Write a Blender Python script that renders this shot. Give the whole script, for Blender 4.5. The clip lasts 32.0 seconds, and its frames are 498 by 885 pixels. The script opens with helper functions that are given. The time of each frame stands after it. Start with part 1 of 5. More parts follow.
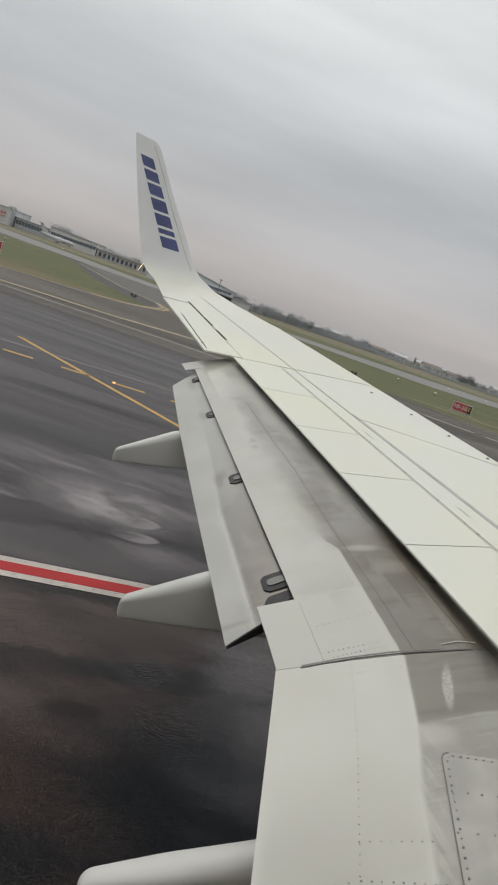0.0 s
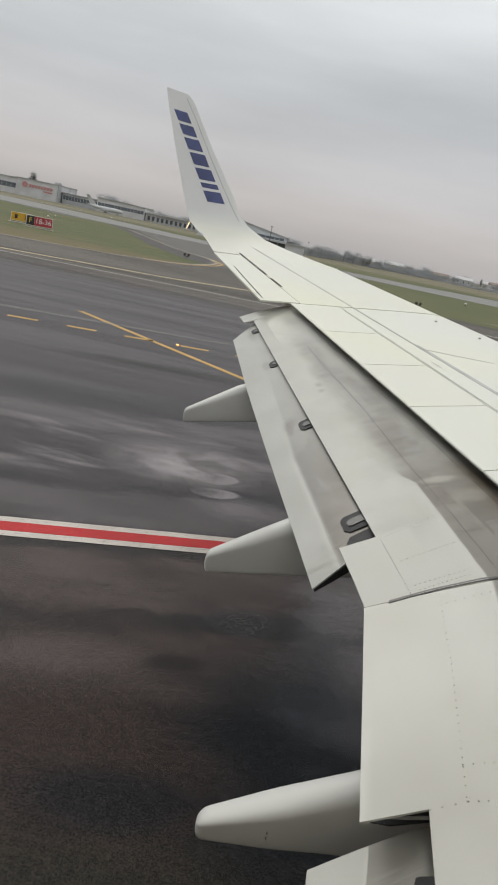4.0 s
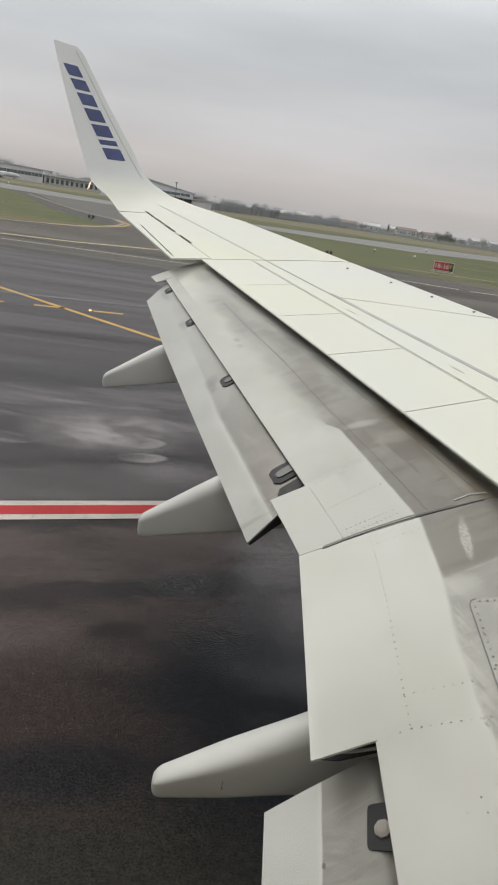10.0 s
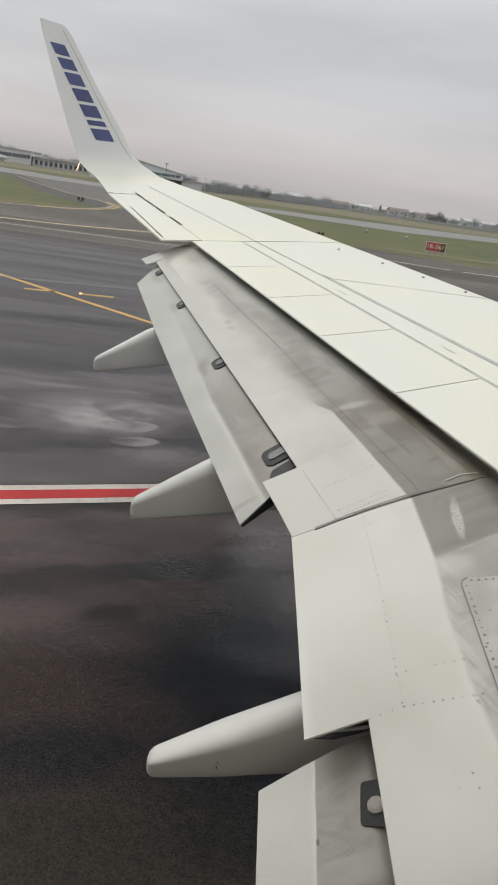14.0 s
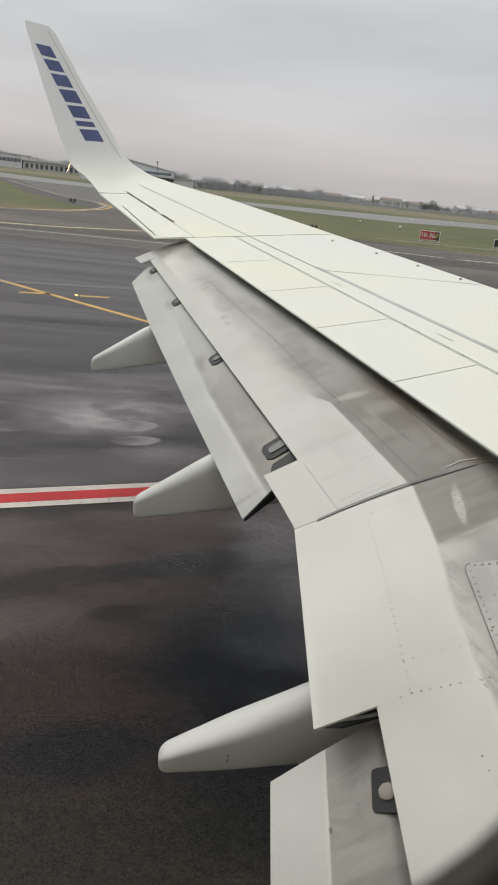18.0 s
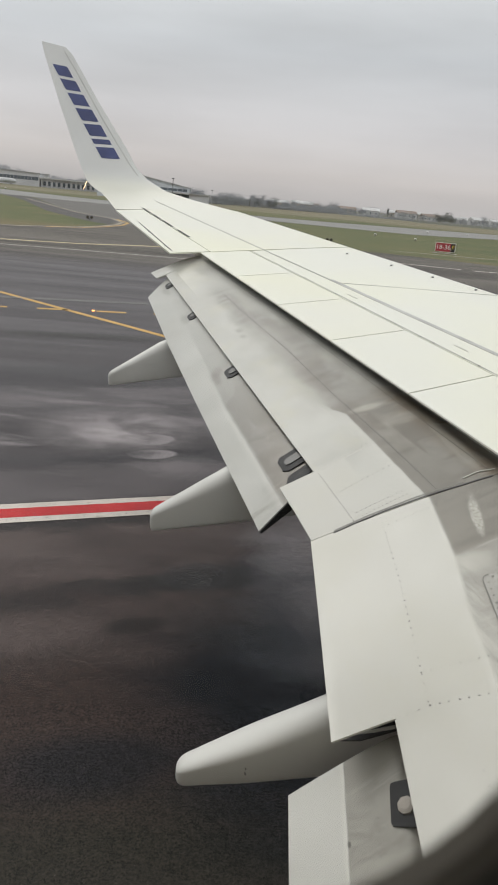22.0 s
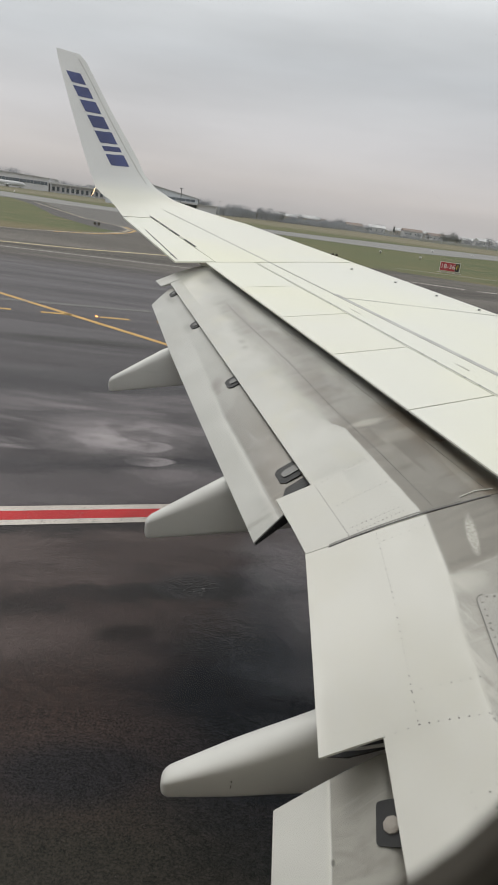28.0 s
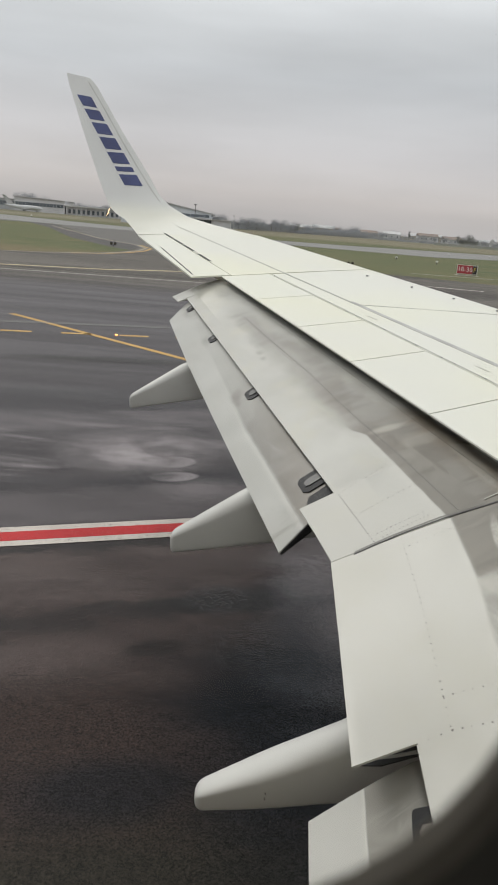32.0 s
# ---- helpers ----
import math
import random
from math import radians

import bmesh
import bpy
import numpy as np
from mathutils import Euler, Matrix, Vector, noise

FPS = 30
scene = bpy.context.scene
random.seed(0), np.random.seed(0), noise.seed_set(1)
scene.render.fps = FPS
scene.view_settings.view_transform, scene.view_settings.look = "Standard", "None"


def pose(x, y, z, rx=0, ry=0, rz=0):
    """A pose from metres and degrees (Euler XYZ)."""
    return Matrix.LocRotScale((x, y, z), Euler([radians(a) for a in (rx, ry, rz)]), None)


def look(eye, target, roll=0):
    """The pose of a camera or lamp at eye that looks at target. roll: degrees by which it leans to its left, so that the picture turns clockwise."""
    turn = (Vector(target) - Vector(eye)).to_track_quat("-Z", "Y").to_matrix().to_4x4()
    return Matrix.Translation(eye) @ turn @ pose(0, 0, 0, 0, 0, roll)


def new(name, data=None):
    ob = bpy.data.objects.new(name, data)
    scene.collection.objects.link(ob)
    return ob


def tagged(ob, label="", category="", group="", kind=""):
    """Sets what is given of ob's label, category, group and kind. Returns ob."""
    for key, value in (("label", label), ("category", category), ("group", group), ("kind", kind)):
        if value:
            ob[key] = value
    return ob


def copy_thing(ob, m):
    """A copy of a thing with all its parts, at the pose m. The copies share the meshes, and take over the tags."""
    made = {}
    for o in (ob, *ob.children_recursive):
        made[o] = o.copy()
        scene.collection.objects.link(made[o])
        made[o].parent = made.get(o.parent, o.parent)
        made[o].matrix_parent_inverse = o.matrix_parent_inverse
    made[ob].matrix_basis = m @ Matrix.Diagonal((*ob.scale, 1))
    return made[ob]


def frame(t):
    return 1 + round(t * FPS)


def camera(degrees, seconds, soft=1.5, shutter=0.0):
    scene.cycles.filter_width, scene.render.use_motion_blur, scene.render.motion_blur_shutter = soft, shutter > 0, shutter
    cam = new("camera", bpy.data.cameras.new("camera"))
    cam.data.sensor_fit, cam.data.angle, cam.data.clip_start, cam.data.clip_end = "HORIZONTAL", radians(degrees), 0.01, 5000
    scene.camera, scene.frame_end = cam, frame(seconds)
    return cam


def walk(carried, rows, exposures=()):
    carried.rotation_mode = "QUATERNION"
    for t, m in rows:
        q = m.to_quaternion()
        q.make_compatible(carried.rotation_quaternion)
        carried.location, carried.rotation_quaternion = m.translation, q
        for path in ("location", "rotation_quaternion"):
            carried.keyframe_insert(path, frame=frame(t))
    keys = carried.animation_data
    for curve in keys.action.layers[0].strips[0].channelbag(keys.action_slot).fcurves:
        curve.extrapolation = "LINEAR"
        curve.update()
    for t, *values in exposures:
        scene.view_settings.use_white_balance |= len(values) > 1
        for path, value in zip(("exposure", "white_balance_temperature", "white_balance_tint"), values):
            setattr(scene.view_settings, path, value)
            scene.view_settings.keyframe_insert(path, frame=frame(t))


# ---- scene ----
from mathutils.bvhtree import BVHTree

cam = camera(36.4, 32.0, soft=1.35)
cam.data.dof.use_dof = True
cam.data.dof.focus_distance = 9.0
cam.data.dof.aperture_fstop = 9.0


def carried(x, y, z, yaw, pitch, roll):
    return pose(x, y, z, 0, 0, yaw) @ pose(0, 0, 0, 90 + pitch) @ pose(0, 0, 0, 0, 0, roll)


# seconds, eye, yaw, pitch, roll
PATH = [
    (0.0, -0.070, 0.018, 4.021, -2.979, -9.822, 19.491),
    (0.5, -0.067, 0.015, 4.022, -1.026, -11.578, 18.610),
    (1.0, -0.063, 0.011, 4.023, -0.921, -12.397, 17.840),
    (1.5, -0.057, 0.008, 4.024, -1.221, -12.963, 16.998),
    (2.0, -0.050, 0.007, 4.025, -1.133, -13.677, 15.888),
    (2.5, -0.044, 0.006, 4.026, -0.380, -14.302, 14.877),
    (3.0, -0.039, 0.006, 4.026, 0.436, -14.643, 13.917),
    (3.5, -0.035, 0.005, 4.026, 1.072, -14.832, 12.896),
    (5.5, -0.018, 0.003, 4.019, 1.280, -15.372, 9.337),
    (6.0, -0.019, 0.003, 4.018, 1.143, -15.581, 8.910),
    (6.5, -0.019, 0.004, 4.016, 0.973, -15.896, 8.362),
    (7.0, -0.019, 0.006, 4.014, 0.598, -16.269, 8.053),
    (7.5, -0.019, 0.011, 4.013, 0.065, -16.664, 8.070),
    (8.0, -0.020, 0.016, 4.013, -0.886, -16.995, 8.249),
    (8.5, -0.021, 0.019, 4.013, -1.927, -17.169, 8.441),
    (9.0, -0.022, 0.020, 4.015, -3.224, -17.190, 8.683),
    (9.5, -0.024, 0.019, 4.016, -4.251, -17.095, 8.725),
    (10.0, -0.025, 0.016, 4.016, -4.940, -17.040, 8.728),
    (10.5, -0.025, 0.015, 4.016, -5.315, -17.046, 8.683),
    (11.0, -0.025, 0.015, 4.016, -5.447, -17.210, 8.667),
    (11.5, -0.025, 0.015, 4.015, -5.447, -17.401, 8.668),
    (12.0, -0.023, 0.015, 4.014, -5.448, -17.592, 8.742),
    (12.5, -0.021, 0.015, 4.013, -5.311, -17.785, 8.695),
    (13.0, -0.019, 0.016, 4.013, -5.305, -17.961, 8.629),
    (13.5, -0.018, 0.018, 4.012, -5.431, -18.095, 8.534),
    (14.0, -0.016, 0.019, 4.011, -5.681, -18.240, 8.442),
    (14.5, -0.015, 0.019, 4.011, -5.957, -18.346, 8.383),
    (16.5, -0.009, 0.015, 4.007, -6.378, -18.669, 7.593),
    (17.0, -0.009, 0.014, 4.006, -6.255, -18.655, 7.154),
    (17.5, -0.008, 0.011, 4.006, -6.009, -18.625, 6.714),
    (18.0, -0.007, 0.007, 4.006, -5.630, -18.579, 6.328),
    (18.5, -0.005, 0.003, 4.006, -5.294, -18.497, 6.058),
    (19.0, -0.003, -0.001, 4.005, -4.979, -18.388, 5.834),
    (19.5, -0.002, -0.004, 4.004, -4.711, -18.293, 5.751),
    (20.0, -0.002, -0.006, 4.004, -4.505, -18.167, 5.697),
    (20.5, -0.002, -0.006, 4.004, -4.382, -18.035, 5.691),
    (21.0, -0.002, -0.007, 4.003, -4.266, -17.881, 5.639),
    (21.5, -0.002, -0.006, 4.003, -4.217, -17.770, 5.555),
    (22.0, -0.001, -0.006, 4.003, -4.193, -17.703, 5.489),
    (22.5, -0.001, -0.005, 4.002, -4.177, -17.718, 5.350),
    (23.0, -0.000, -0.003, 4.002, -4.248, -17.776, 5.328),
    (23.5, 0.000, -0.001, 4.001, -4.347, -17.821, 5.273),
    (24.0, 0.001, -0.000, 4.001, -4.539, -17.797, 5.447),
    (24.5, 0.002, 0.001, 4.000, -4.589, -17.782, 5.434),
    (25.0, 0.002, 0.001, 4.000, -4.582, -17.741, 5.326),
    (25.5, 0.003, 0.001, 4.000, -4.501, -17.708, 5.149),
    (27.5, -0.001, 0.000, 3.996, -4.141, -17.261, 7.092),
    (28.0, 0.001, 0.002, 3.996, -4.213, -16.831, 7.637),
    (28.5, 0.002, 0.002, 3.997, -4.282, -16.297, 7.601),
    (29.0, 0.0052, -0.0012, 3.9981, -4.404, -15.914, 7.106),
    (29.5, 0.0113, -0.0083, 3.9991, -4.377, -15.784, 6.522),
    (30.0, 0.0189, -0.0179, 4.0000, -4.107, -15.831, 5.937),
    (30.5, 0.0176, -0.0166, 3.9975, -3.520, -15.951, 5.449),
    (31.0, 0.0145, -0.0125, 3.9952, -2.919, -16.071, 5.110),
    (31.5, 0.015, -0.011, 3.994, -2.501, -16.125, 4.983),
    (32.0, 0.016, -0.010, 3.993, -2.278, -16.125, 4.801),
]
walk(cam, [(r[0], carried(*r[1:])) for r in PATH], exposures=[(0.0, -0.16), (2.0, -0.05), (3.0, -0.02), (7.0, 0.04), (12.0, 0.09), (25.0, 0.13), (29.0, 0.07), (32.0, 0.07)])

# ---- sky and sun ----
SUN_EL, SUN_AZ = radians(48), radians(-35)
world = bpy.data.worlds.new("overcast_sky")
scene.world = world
world.use_nodes = True
wn, wl = world.node_tree.nodes, world.node_tree.links
wn.clear()
w_out = wn.new("ShaderNodeOutputWorld")
w_bg = wn.new("ShaderNodeBackground")
w_sky = wn.new("ShaderNodeTexSky")
w_sky.sky_type, w_sky.sun_disc = "NISHITA", False
w_sky.sun_elevation, w_sky.sun_rotation = SUN_EL, SUN_AZ
w_sky.dust_density = 4.0
w_gray = wn.new("ShaderNodeHueSaturation")
w_gray.inputs["Saturation"].default_value = 0.12
w_gray.inputs["Value"].default_value = 0.09
wl.new(w_sky.outputs[0], w_gray.inputs["Color"])
w_co = wn.new("ShaderNodeTexCoord")
w_sep = wn.new("ShaderNodeSeparateXYZ")
wl.new(w_co.outputs["Generated"], w_sep.inputs[0])
w_map = wn.new("ShaderNodeMapping")
w_map.inputs["Scale"].default_value = (1.2, 1.2, 7.0)
w_map.inputs["Rotation"].default_value = (0.05, 0.06, 0.4)
wl.new(w_co.outputs["Generated"], w_map.inputs["Vector"])
w_noise = wn.new("ShaderNodeTexNoise")
w_noise.inputs["Scale"].default_value = 1.5
w_noise.inputs["Detail"].default_value = 5.0
w_noise.inputs["Roughness"].default_value = 0.5
wl.new(w_map.outputs[0], w_noise.inputs["Vector"])
w_ramp = wn.new("ShaderNodeValToRGB")
r = w_ramp.color_ramp
r.elements[0].position, r.elements[0].color = 0.0, (0.52, 0.50, 0.50, 1)
r.elements[1].position, r.elements[1].color = 1.0, (1.15, 1.15, 1.14, 1)
for pos, col in ((0.035, (0.59, 0.557, 0.545)), (0.09, (0.568, 0.560, 0.573)), (0.17, (0.55, 0.572, 0.600)), (0.33, (0.85, 0.88, 0.90)), (0.6, (0.92, 0.93, 0.93))):
    el = r.elements.new(pos)
    el.color = (*col, 1)
wl.new(w_sep.outputs["Z"], w_ramp.inputs[0])
w_cl = wn.new("ShaderNodeMapRange")
w_cl.inputs["From Min"].default_value, w_cl.inputs["From Max"].default_value = 0.3, 0.7
w_cl.inputs["To Min"].default_value, w_cl.inputs["To Max"].default_value = 0.86, 1.14
wl.new(w_noise.outputs["Fac"], w_cl.inputs["Value"])
w_mul = wn.new("ShaderNodeMix")
w_mul.data_type, w_mul.blend_type = "RGBA", "MULTIPLY"
w_mul.inputs["Factor"].default_value = 1.0
wl.new(w_ramp.outputs[0], w_mul.inputs["A"])
wl.new(w_cl.outputs[0], w_mul.inputs["B"])
w_mix = wn.new("ShaderNodeMix")
w_mix.data_type = "RGBA"
w_mix.inputs["Factor"].default_value = 0.9
wl.new(w_gray.outputs[0], w_mix.inputs["A"])
wl.new(w_mul.outputs["Result"], w_mix.inputs["B"])
wl.new(w_mix.outputs["Result"], w_bg.inputs["Color"])
w_bg.inputs["Strength"].default_value = 1.0
wl.new(w_bg.outputs[0], w_out.inputs[0])

sun = new("sun", bpy.data.lights.new("sun", "SUN"))
sun.data.energy, sun.data.angle, sun.data.color = 0.6, radians(25), (1.0, 0.96, 0.9)
sun.matrix_world = look((0, 0, 60), (math.sin(SUN_AZ) * -40, math.cos(SUN_AZ) * -40, 60 - 40 * math.tan(SUN_EL)))


# ---- materials ----
class Nodes:
    """A short hand for node materials."""

    def __init__(self, name):
        self.m = bpy.data.materials.new(name)
        self.m.use_nodes = True
        self.n, self.l = self.m.node_tree.nodes, self.m.node_tree.links
        self.b = self.n["Principled BSDF"]
        self.co = self.n.new("ShaderNodeTexCoord")
        self.geo = self.n.new("ShaderNodeNewGeometry")

    def plug(self, value, socket):
        if hasattr(value, "links"):
            self.l.new(value, socket)
        else:
            socket.default_value = value

    def noise(self, scale, stretch=(1, 1, 1), detail=4.0, rough=0.55, world_space=False, shift=(0, 0, 0), turn=0.0, warp=0.0):
        mp = self.n.new("ShaderNodeMapping")
        mp.inputs["Scale"].default_value = stretch
        mp.inputs["Location"].default_value = shift
        mp.inputs["Rotation"].default_value = (0, 0, turn)
        self.l.new(self.geo.outputs["Position"] if world_space else self.co.outputs["Object"], mp.inputs["Vector"])
        t = self.n.new("ShaderNodeTexNoise")
        t.inputs["Scale"].default_value, t.inputs["Detail"].default_value, t.inputs["Roughness"].default_value = scale, detail, rough
        t.inputs["Distortion"].default_value = warp
        self.l.new(mp.outputs[0], t.inputs["Vector"])
        return t.outputs["Fac"]

    def fit(self, value, a, b, c=0.0, d=1.0, smooth=True):
        t = self.n.new("ShaderNodeMapRange")
        t.interpolation_type = "SMOOTHSTEP" if smooth else "LINEAR"
        for k, v in zip(("From Min", "From Max", "To Min", "To Max"), (a, b, c, d)):
            t.inputs[k].default_value = v
        self.plug(value, t.inputs["Value"])
        return t.outputs["Result"]

    def math(self, op, a, b=0.0):
        t = self.n.new("ShaderNodeMath")
        t.operation = op
        self.plug(a, t.inputs[0])
        self.plug(b, t.inputs[1])
        return t.outputs[0]

    def mix(self, fac, a, b):
        t = self.n.new("ShaderNodeMix")
        t.data_type = "RGBA"
        self.plug(fac, t.inputs["Factor"])
        for v, s in ((a, t.inputs["A"]), (b, t.inputs["B"])):
            self.plug((*v, 1) if isinstance(v, tuple) else v, s)
        return t.outputs["Result"]

    def scaled(self, colour, gain):
        t = self.n.new("ShaderNodeVectorMath")
        t.operation = "SCALE"
        self.plug(colour, t.inputs[0])
        self.plug(gain, t.inputs["Scale"])
        return t.outputs[0]

    def xyz(self, world_space=False):
        t = self.n.new("ShaderNodeSeparateXYZ")
        self.l.new(self.geo.outputs["Position"] if world_space else self.co.outputs["Object"], t.inputs[0])
        return t.outputs

    def blob(self, x, y, rx, ry, turn, wobble, world_space=True, soft=(1.0, 0.3)):
        """A soft-edged stain at x, y, broken up by the noise wobble."""
        o = self.xyz(world_space)
        dx, dy = self.math("SUBTRACT", o[0], x), self.math("SUBTRACT", o[1], y)
        c, s = math.cos(turn), math.sin(turn)
        u = self.math("DIVIDE", self.math("ADD", self.math("MULTIPLY", dx, c), self.math("MULTIPLY", dy, s)), rx)
        v = self.math("DIVIDE", self.math("ADD", self.math("MULTIPLY", dx, -s), self.math("MULTIPLY", dy, c)), ry)
        d = self.math("SQRT", self.math("ADD", self.math("MULTIPLY", u, u), self.math("MULTIPLY", v, v)))
        d = self.math("ADD", d, self.math("MULTIPLY", self.math("SUBTRACT", wobble, 0.5), 1.2))
        return self.fit(d, soft[0], soft[1])

    def bump(self, height, strength, distance):
        t = self.n.new("ShaderNodeBump")
        t.inputs["Strength"].default_value, t.inputs["Distance"].default_value = strength, distance
        self.plug(height, t.inputs["Height"])
        self.l.new(t.outputs[0], self.b.inputs["Normal"])

    def done(self, colour, rough=0.5, metal=0.0, coat=0.0):
        self.plug((*colour, 1) if isinstance(colour, tuple) else colour, self.b.inputs["Base Color"])
        self.plug(rough, self.b.inputs["Roughness"])
        self.plug(metal, self.b.inputs["Metallic"])
        self.b.inputs["Coat Weight"].default_value = coat
        self.b.inputs["Coat Roughness"].default_value = 0.12
        return self.m


def simple(name, colour, rough=0.5, metal=0.0, vary=0.15, scale=3.0, bump=0.0, world_space=False):
    k = Nodes(name)
    f = k.noise(scale, detail=5, world_space=world_space)
    dark = tuple(c * (1 - vary) for c in colour)
    light = tuple(min(1, c * (1 + vary)) for c in colour)
    if bump:
        k.bump(k.noise(scale * 6, world_space=world_space), 0.4, bump)
    return k.done(k.mix(k.fit(f, 0.3, 0.7), dark, light), k.fit(f, 0.2, 0.8, rough * 0.85, min(1, rough * 1.15)), metal)


def wing_paint():
    k = Nodes("wing_paint")
    big = k.noise(0.5, (1, 1, 1), 5)
    fine = k.noise(9, (1, 3, 1), 6)
    streak = k.noise(3.0, (0.5, 5, 1), 5)
    info = k.n.new("ShaderNodeObjectInfo")
    c = k.mix(k.fit(big, 0.35, 0.7), (0.715, 0.71, 0.625), (0.755, 0.75, 0.665))
    c = k.mix(k.math("MULTIPLY", k.fit(k.noise(0.35, (1, 1, 1), 3, shift=(4, 2, 0)), 0.42, 0.66), 0.85), c, (0.765, 0.757, 0.575))
    c = k.mix(k.math("MULTIPLY", info.outputs["Random"], 0.55), c, (0.735, 0.745, 0.695))
    c = k.mix(k.math("MULTIPLY", k.fit(streak, 0.55, 0.8), 0.25), c, (0.58, 0.58, 0.50))
    c = k.mix(k.math("MULTIPLY", k.fit(fine, 0.6, 0.8), 0.16), c, (0.50, 0.49, 0.43))
    k.bump(k.noise(1.4, detail=2), 0.1, 0.01)
    return k.done(c, k.fit(big, 0.2, 0.8, 0.34, 0.5))


def winglet_paint():
    """The wing's cream paint at the root of the winglet, cooler white on the upright part."""
    k = Nodes("winglet_paint")
    o = k.xyz(True)
    big = k.noise(0.9, (1, 1, 1), 5, world_space=True)
    streak = k.noise(4.0, (4, 1, 0.6), 5, world_space=True)
    c = k.mix(k.fit(big, 0.35, 0.7), (0.68, 0.685, 0.675), (0.725, 0.73, 0.72))
    c = k.mix(k.fit(o[2], 4.30, 3.95), c, (0.745, 0.74, 0.66))
    c = k.mix(k.math("MULTIPLY", k.fit(streak, 0.55, 0.8), 0.12), c, (0.5, 0.5, 0.47))
    return k.done(c, k.fit(big, 0.2, 0.8, 0.34, 0.46))


class FlapPaint(Nodes):
    """White paint and bare, rubbed metal on a flap; x runs along the span, y along the chord."""

    def prepared(self):
        self.o = self.xyz()
        self.blot = self.noise(1.3, (1, 1.3, 1), 6, 0.6, shift=(5, 2, 0))
        self.ragged = self.noise(4.5, (1, 0.8, 1), 6, 0.65, shift=(1, 7, 0))
        self.smear = self.noise(6.5, (1.6, 0.28, 1), 7, 0.66, warp=0.5, turn=0.12)
        self.hair = self.noise(34, (2.0, 0.09, 1), 4, 0.7, shift=(1, 8, 0), turn=0.2)
        return self

    def along_span(self, stops, lo, hi):
        """A value that changes along the span: stops of (span, value) between lo and hi."""
        t = self.n.new("ShaderNodeValToRGB")
        r_ = t.color_ramp
        r_.elements[0].position, r_.elements[1].position = 0.0, 1.0
        while len(r_.elements) < len(stops):
            r_.elements.new(0.5)
        for el_, (x, v) in zip(r_.elements, stops):
            el_.position = (x - lo) / (hi - lo)
        for el_, (x, v) in zip(r_.elements, stops):
            el_.color = (v, v, v, 1)
        self.l.new(self.fit(self.o[0], lo, hi, 0, 1, False), t.inputs[0])
        return t.outputs[0]

    def bays(self, scale, stretch):
        """Tone of squarish rubbed patches."""
        mp = self.n.new("ShaderNodeMapping")
        mp.inputs["Scale"].default_value = stretch
        self.l.new(self.co.outputs["Object"], mp.inputs["Vector"])
        t = self.n.new("ShaderNodeTexVoronoi")
        t.distance = "CHEBYCHEV"
        t.inputs["Scale"].default_value = scale
        self.l.new(mp.outputs[0], t.inputs["Vector"])
        sep = self.n.new("ShaderNodeSeparateXYZ")
        self.l.new(t.outputs["Color"], sep.inputs[0])
        return sep.outputs[0]

    def times(self, *values):
        out = values[0]
        for v_ in values[1:]:
            out = self.math("MULTIPLY", out, v_)
        return out

    def spot(self, x, y, rx, ry, turn=0.0, soft=(1.3, 0.3), rough=True):
        return self.blob(x, y, rx, ry, turn, self.ragged if rough else 0.5, False, soft)


def pale_coat(k, dark, light, stain, share=0.4):
    c = k.mix(k.fit(k.noise(2.2, (1, 1, 1), 4), 0.3, 0.75), dark, light)
    c = k.mix(k.times(k.fit(k.blot, 0.44, 0.72), share), c, stain)
    return k.mix(k.times(k.fit(k.smear, 0.56, 0.76), share * 0.6), c, stain)


def bare_metal(k, dark, light, deep):
    c = k.mix(k.fit(k.blot, 0.35, 0.65), dark, light)
    c = k.mix(k.times(k.fit(k.bays(2.4, (1.0, 2.6, 1)), 0.3, 0.9), 0.6), c, deep)
    c = k.mix(k.times(k.fit(k.smear, 0.52, 0.68), 0.6), c, deep)
    return k.mix(k.times(k.fit(k.ragged, 0.58, 0.72), 0.35), c, tuple(min(0.6, v * 1.5) for v in light))


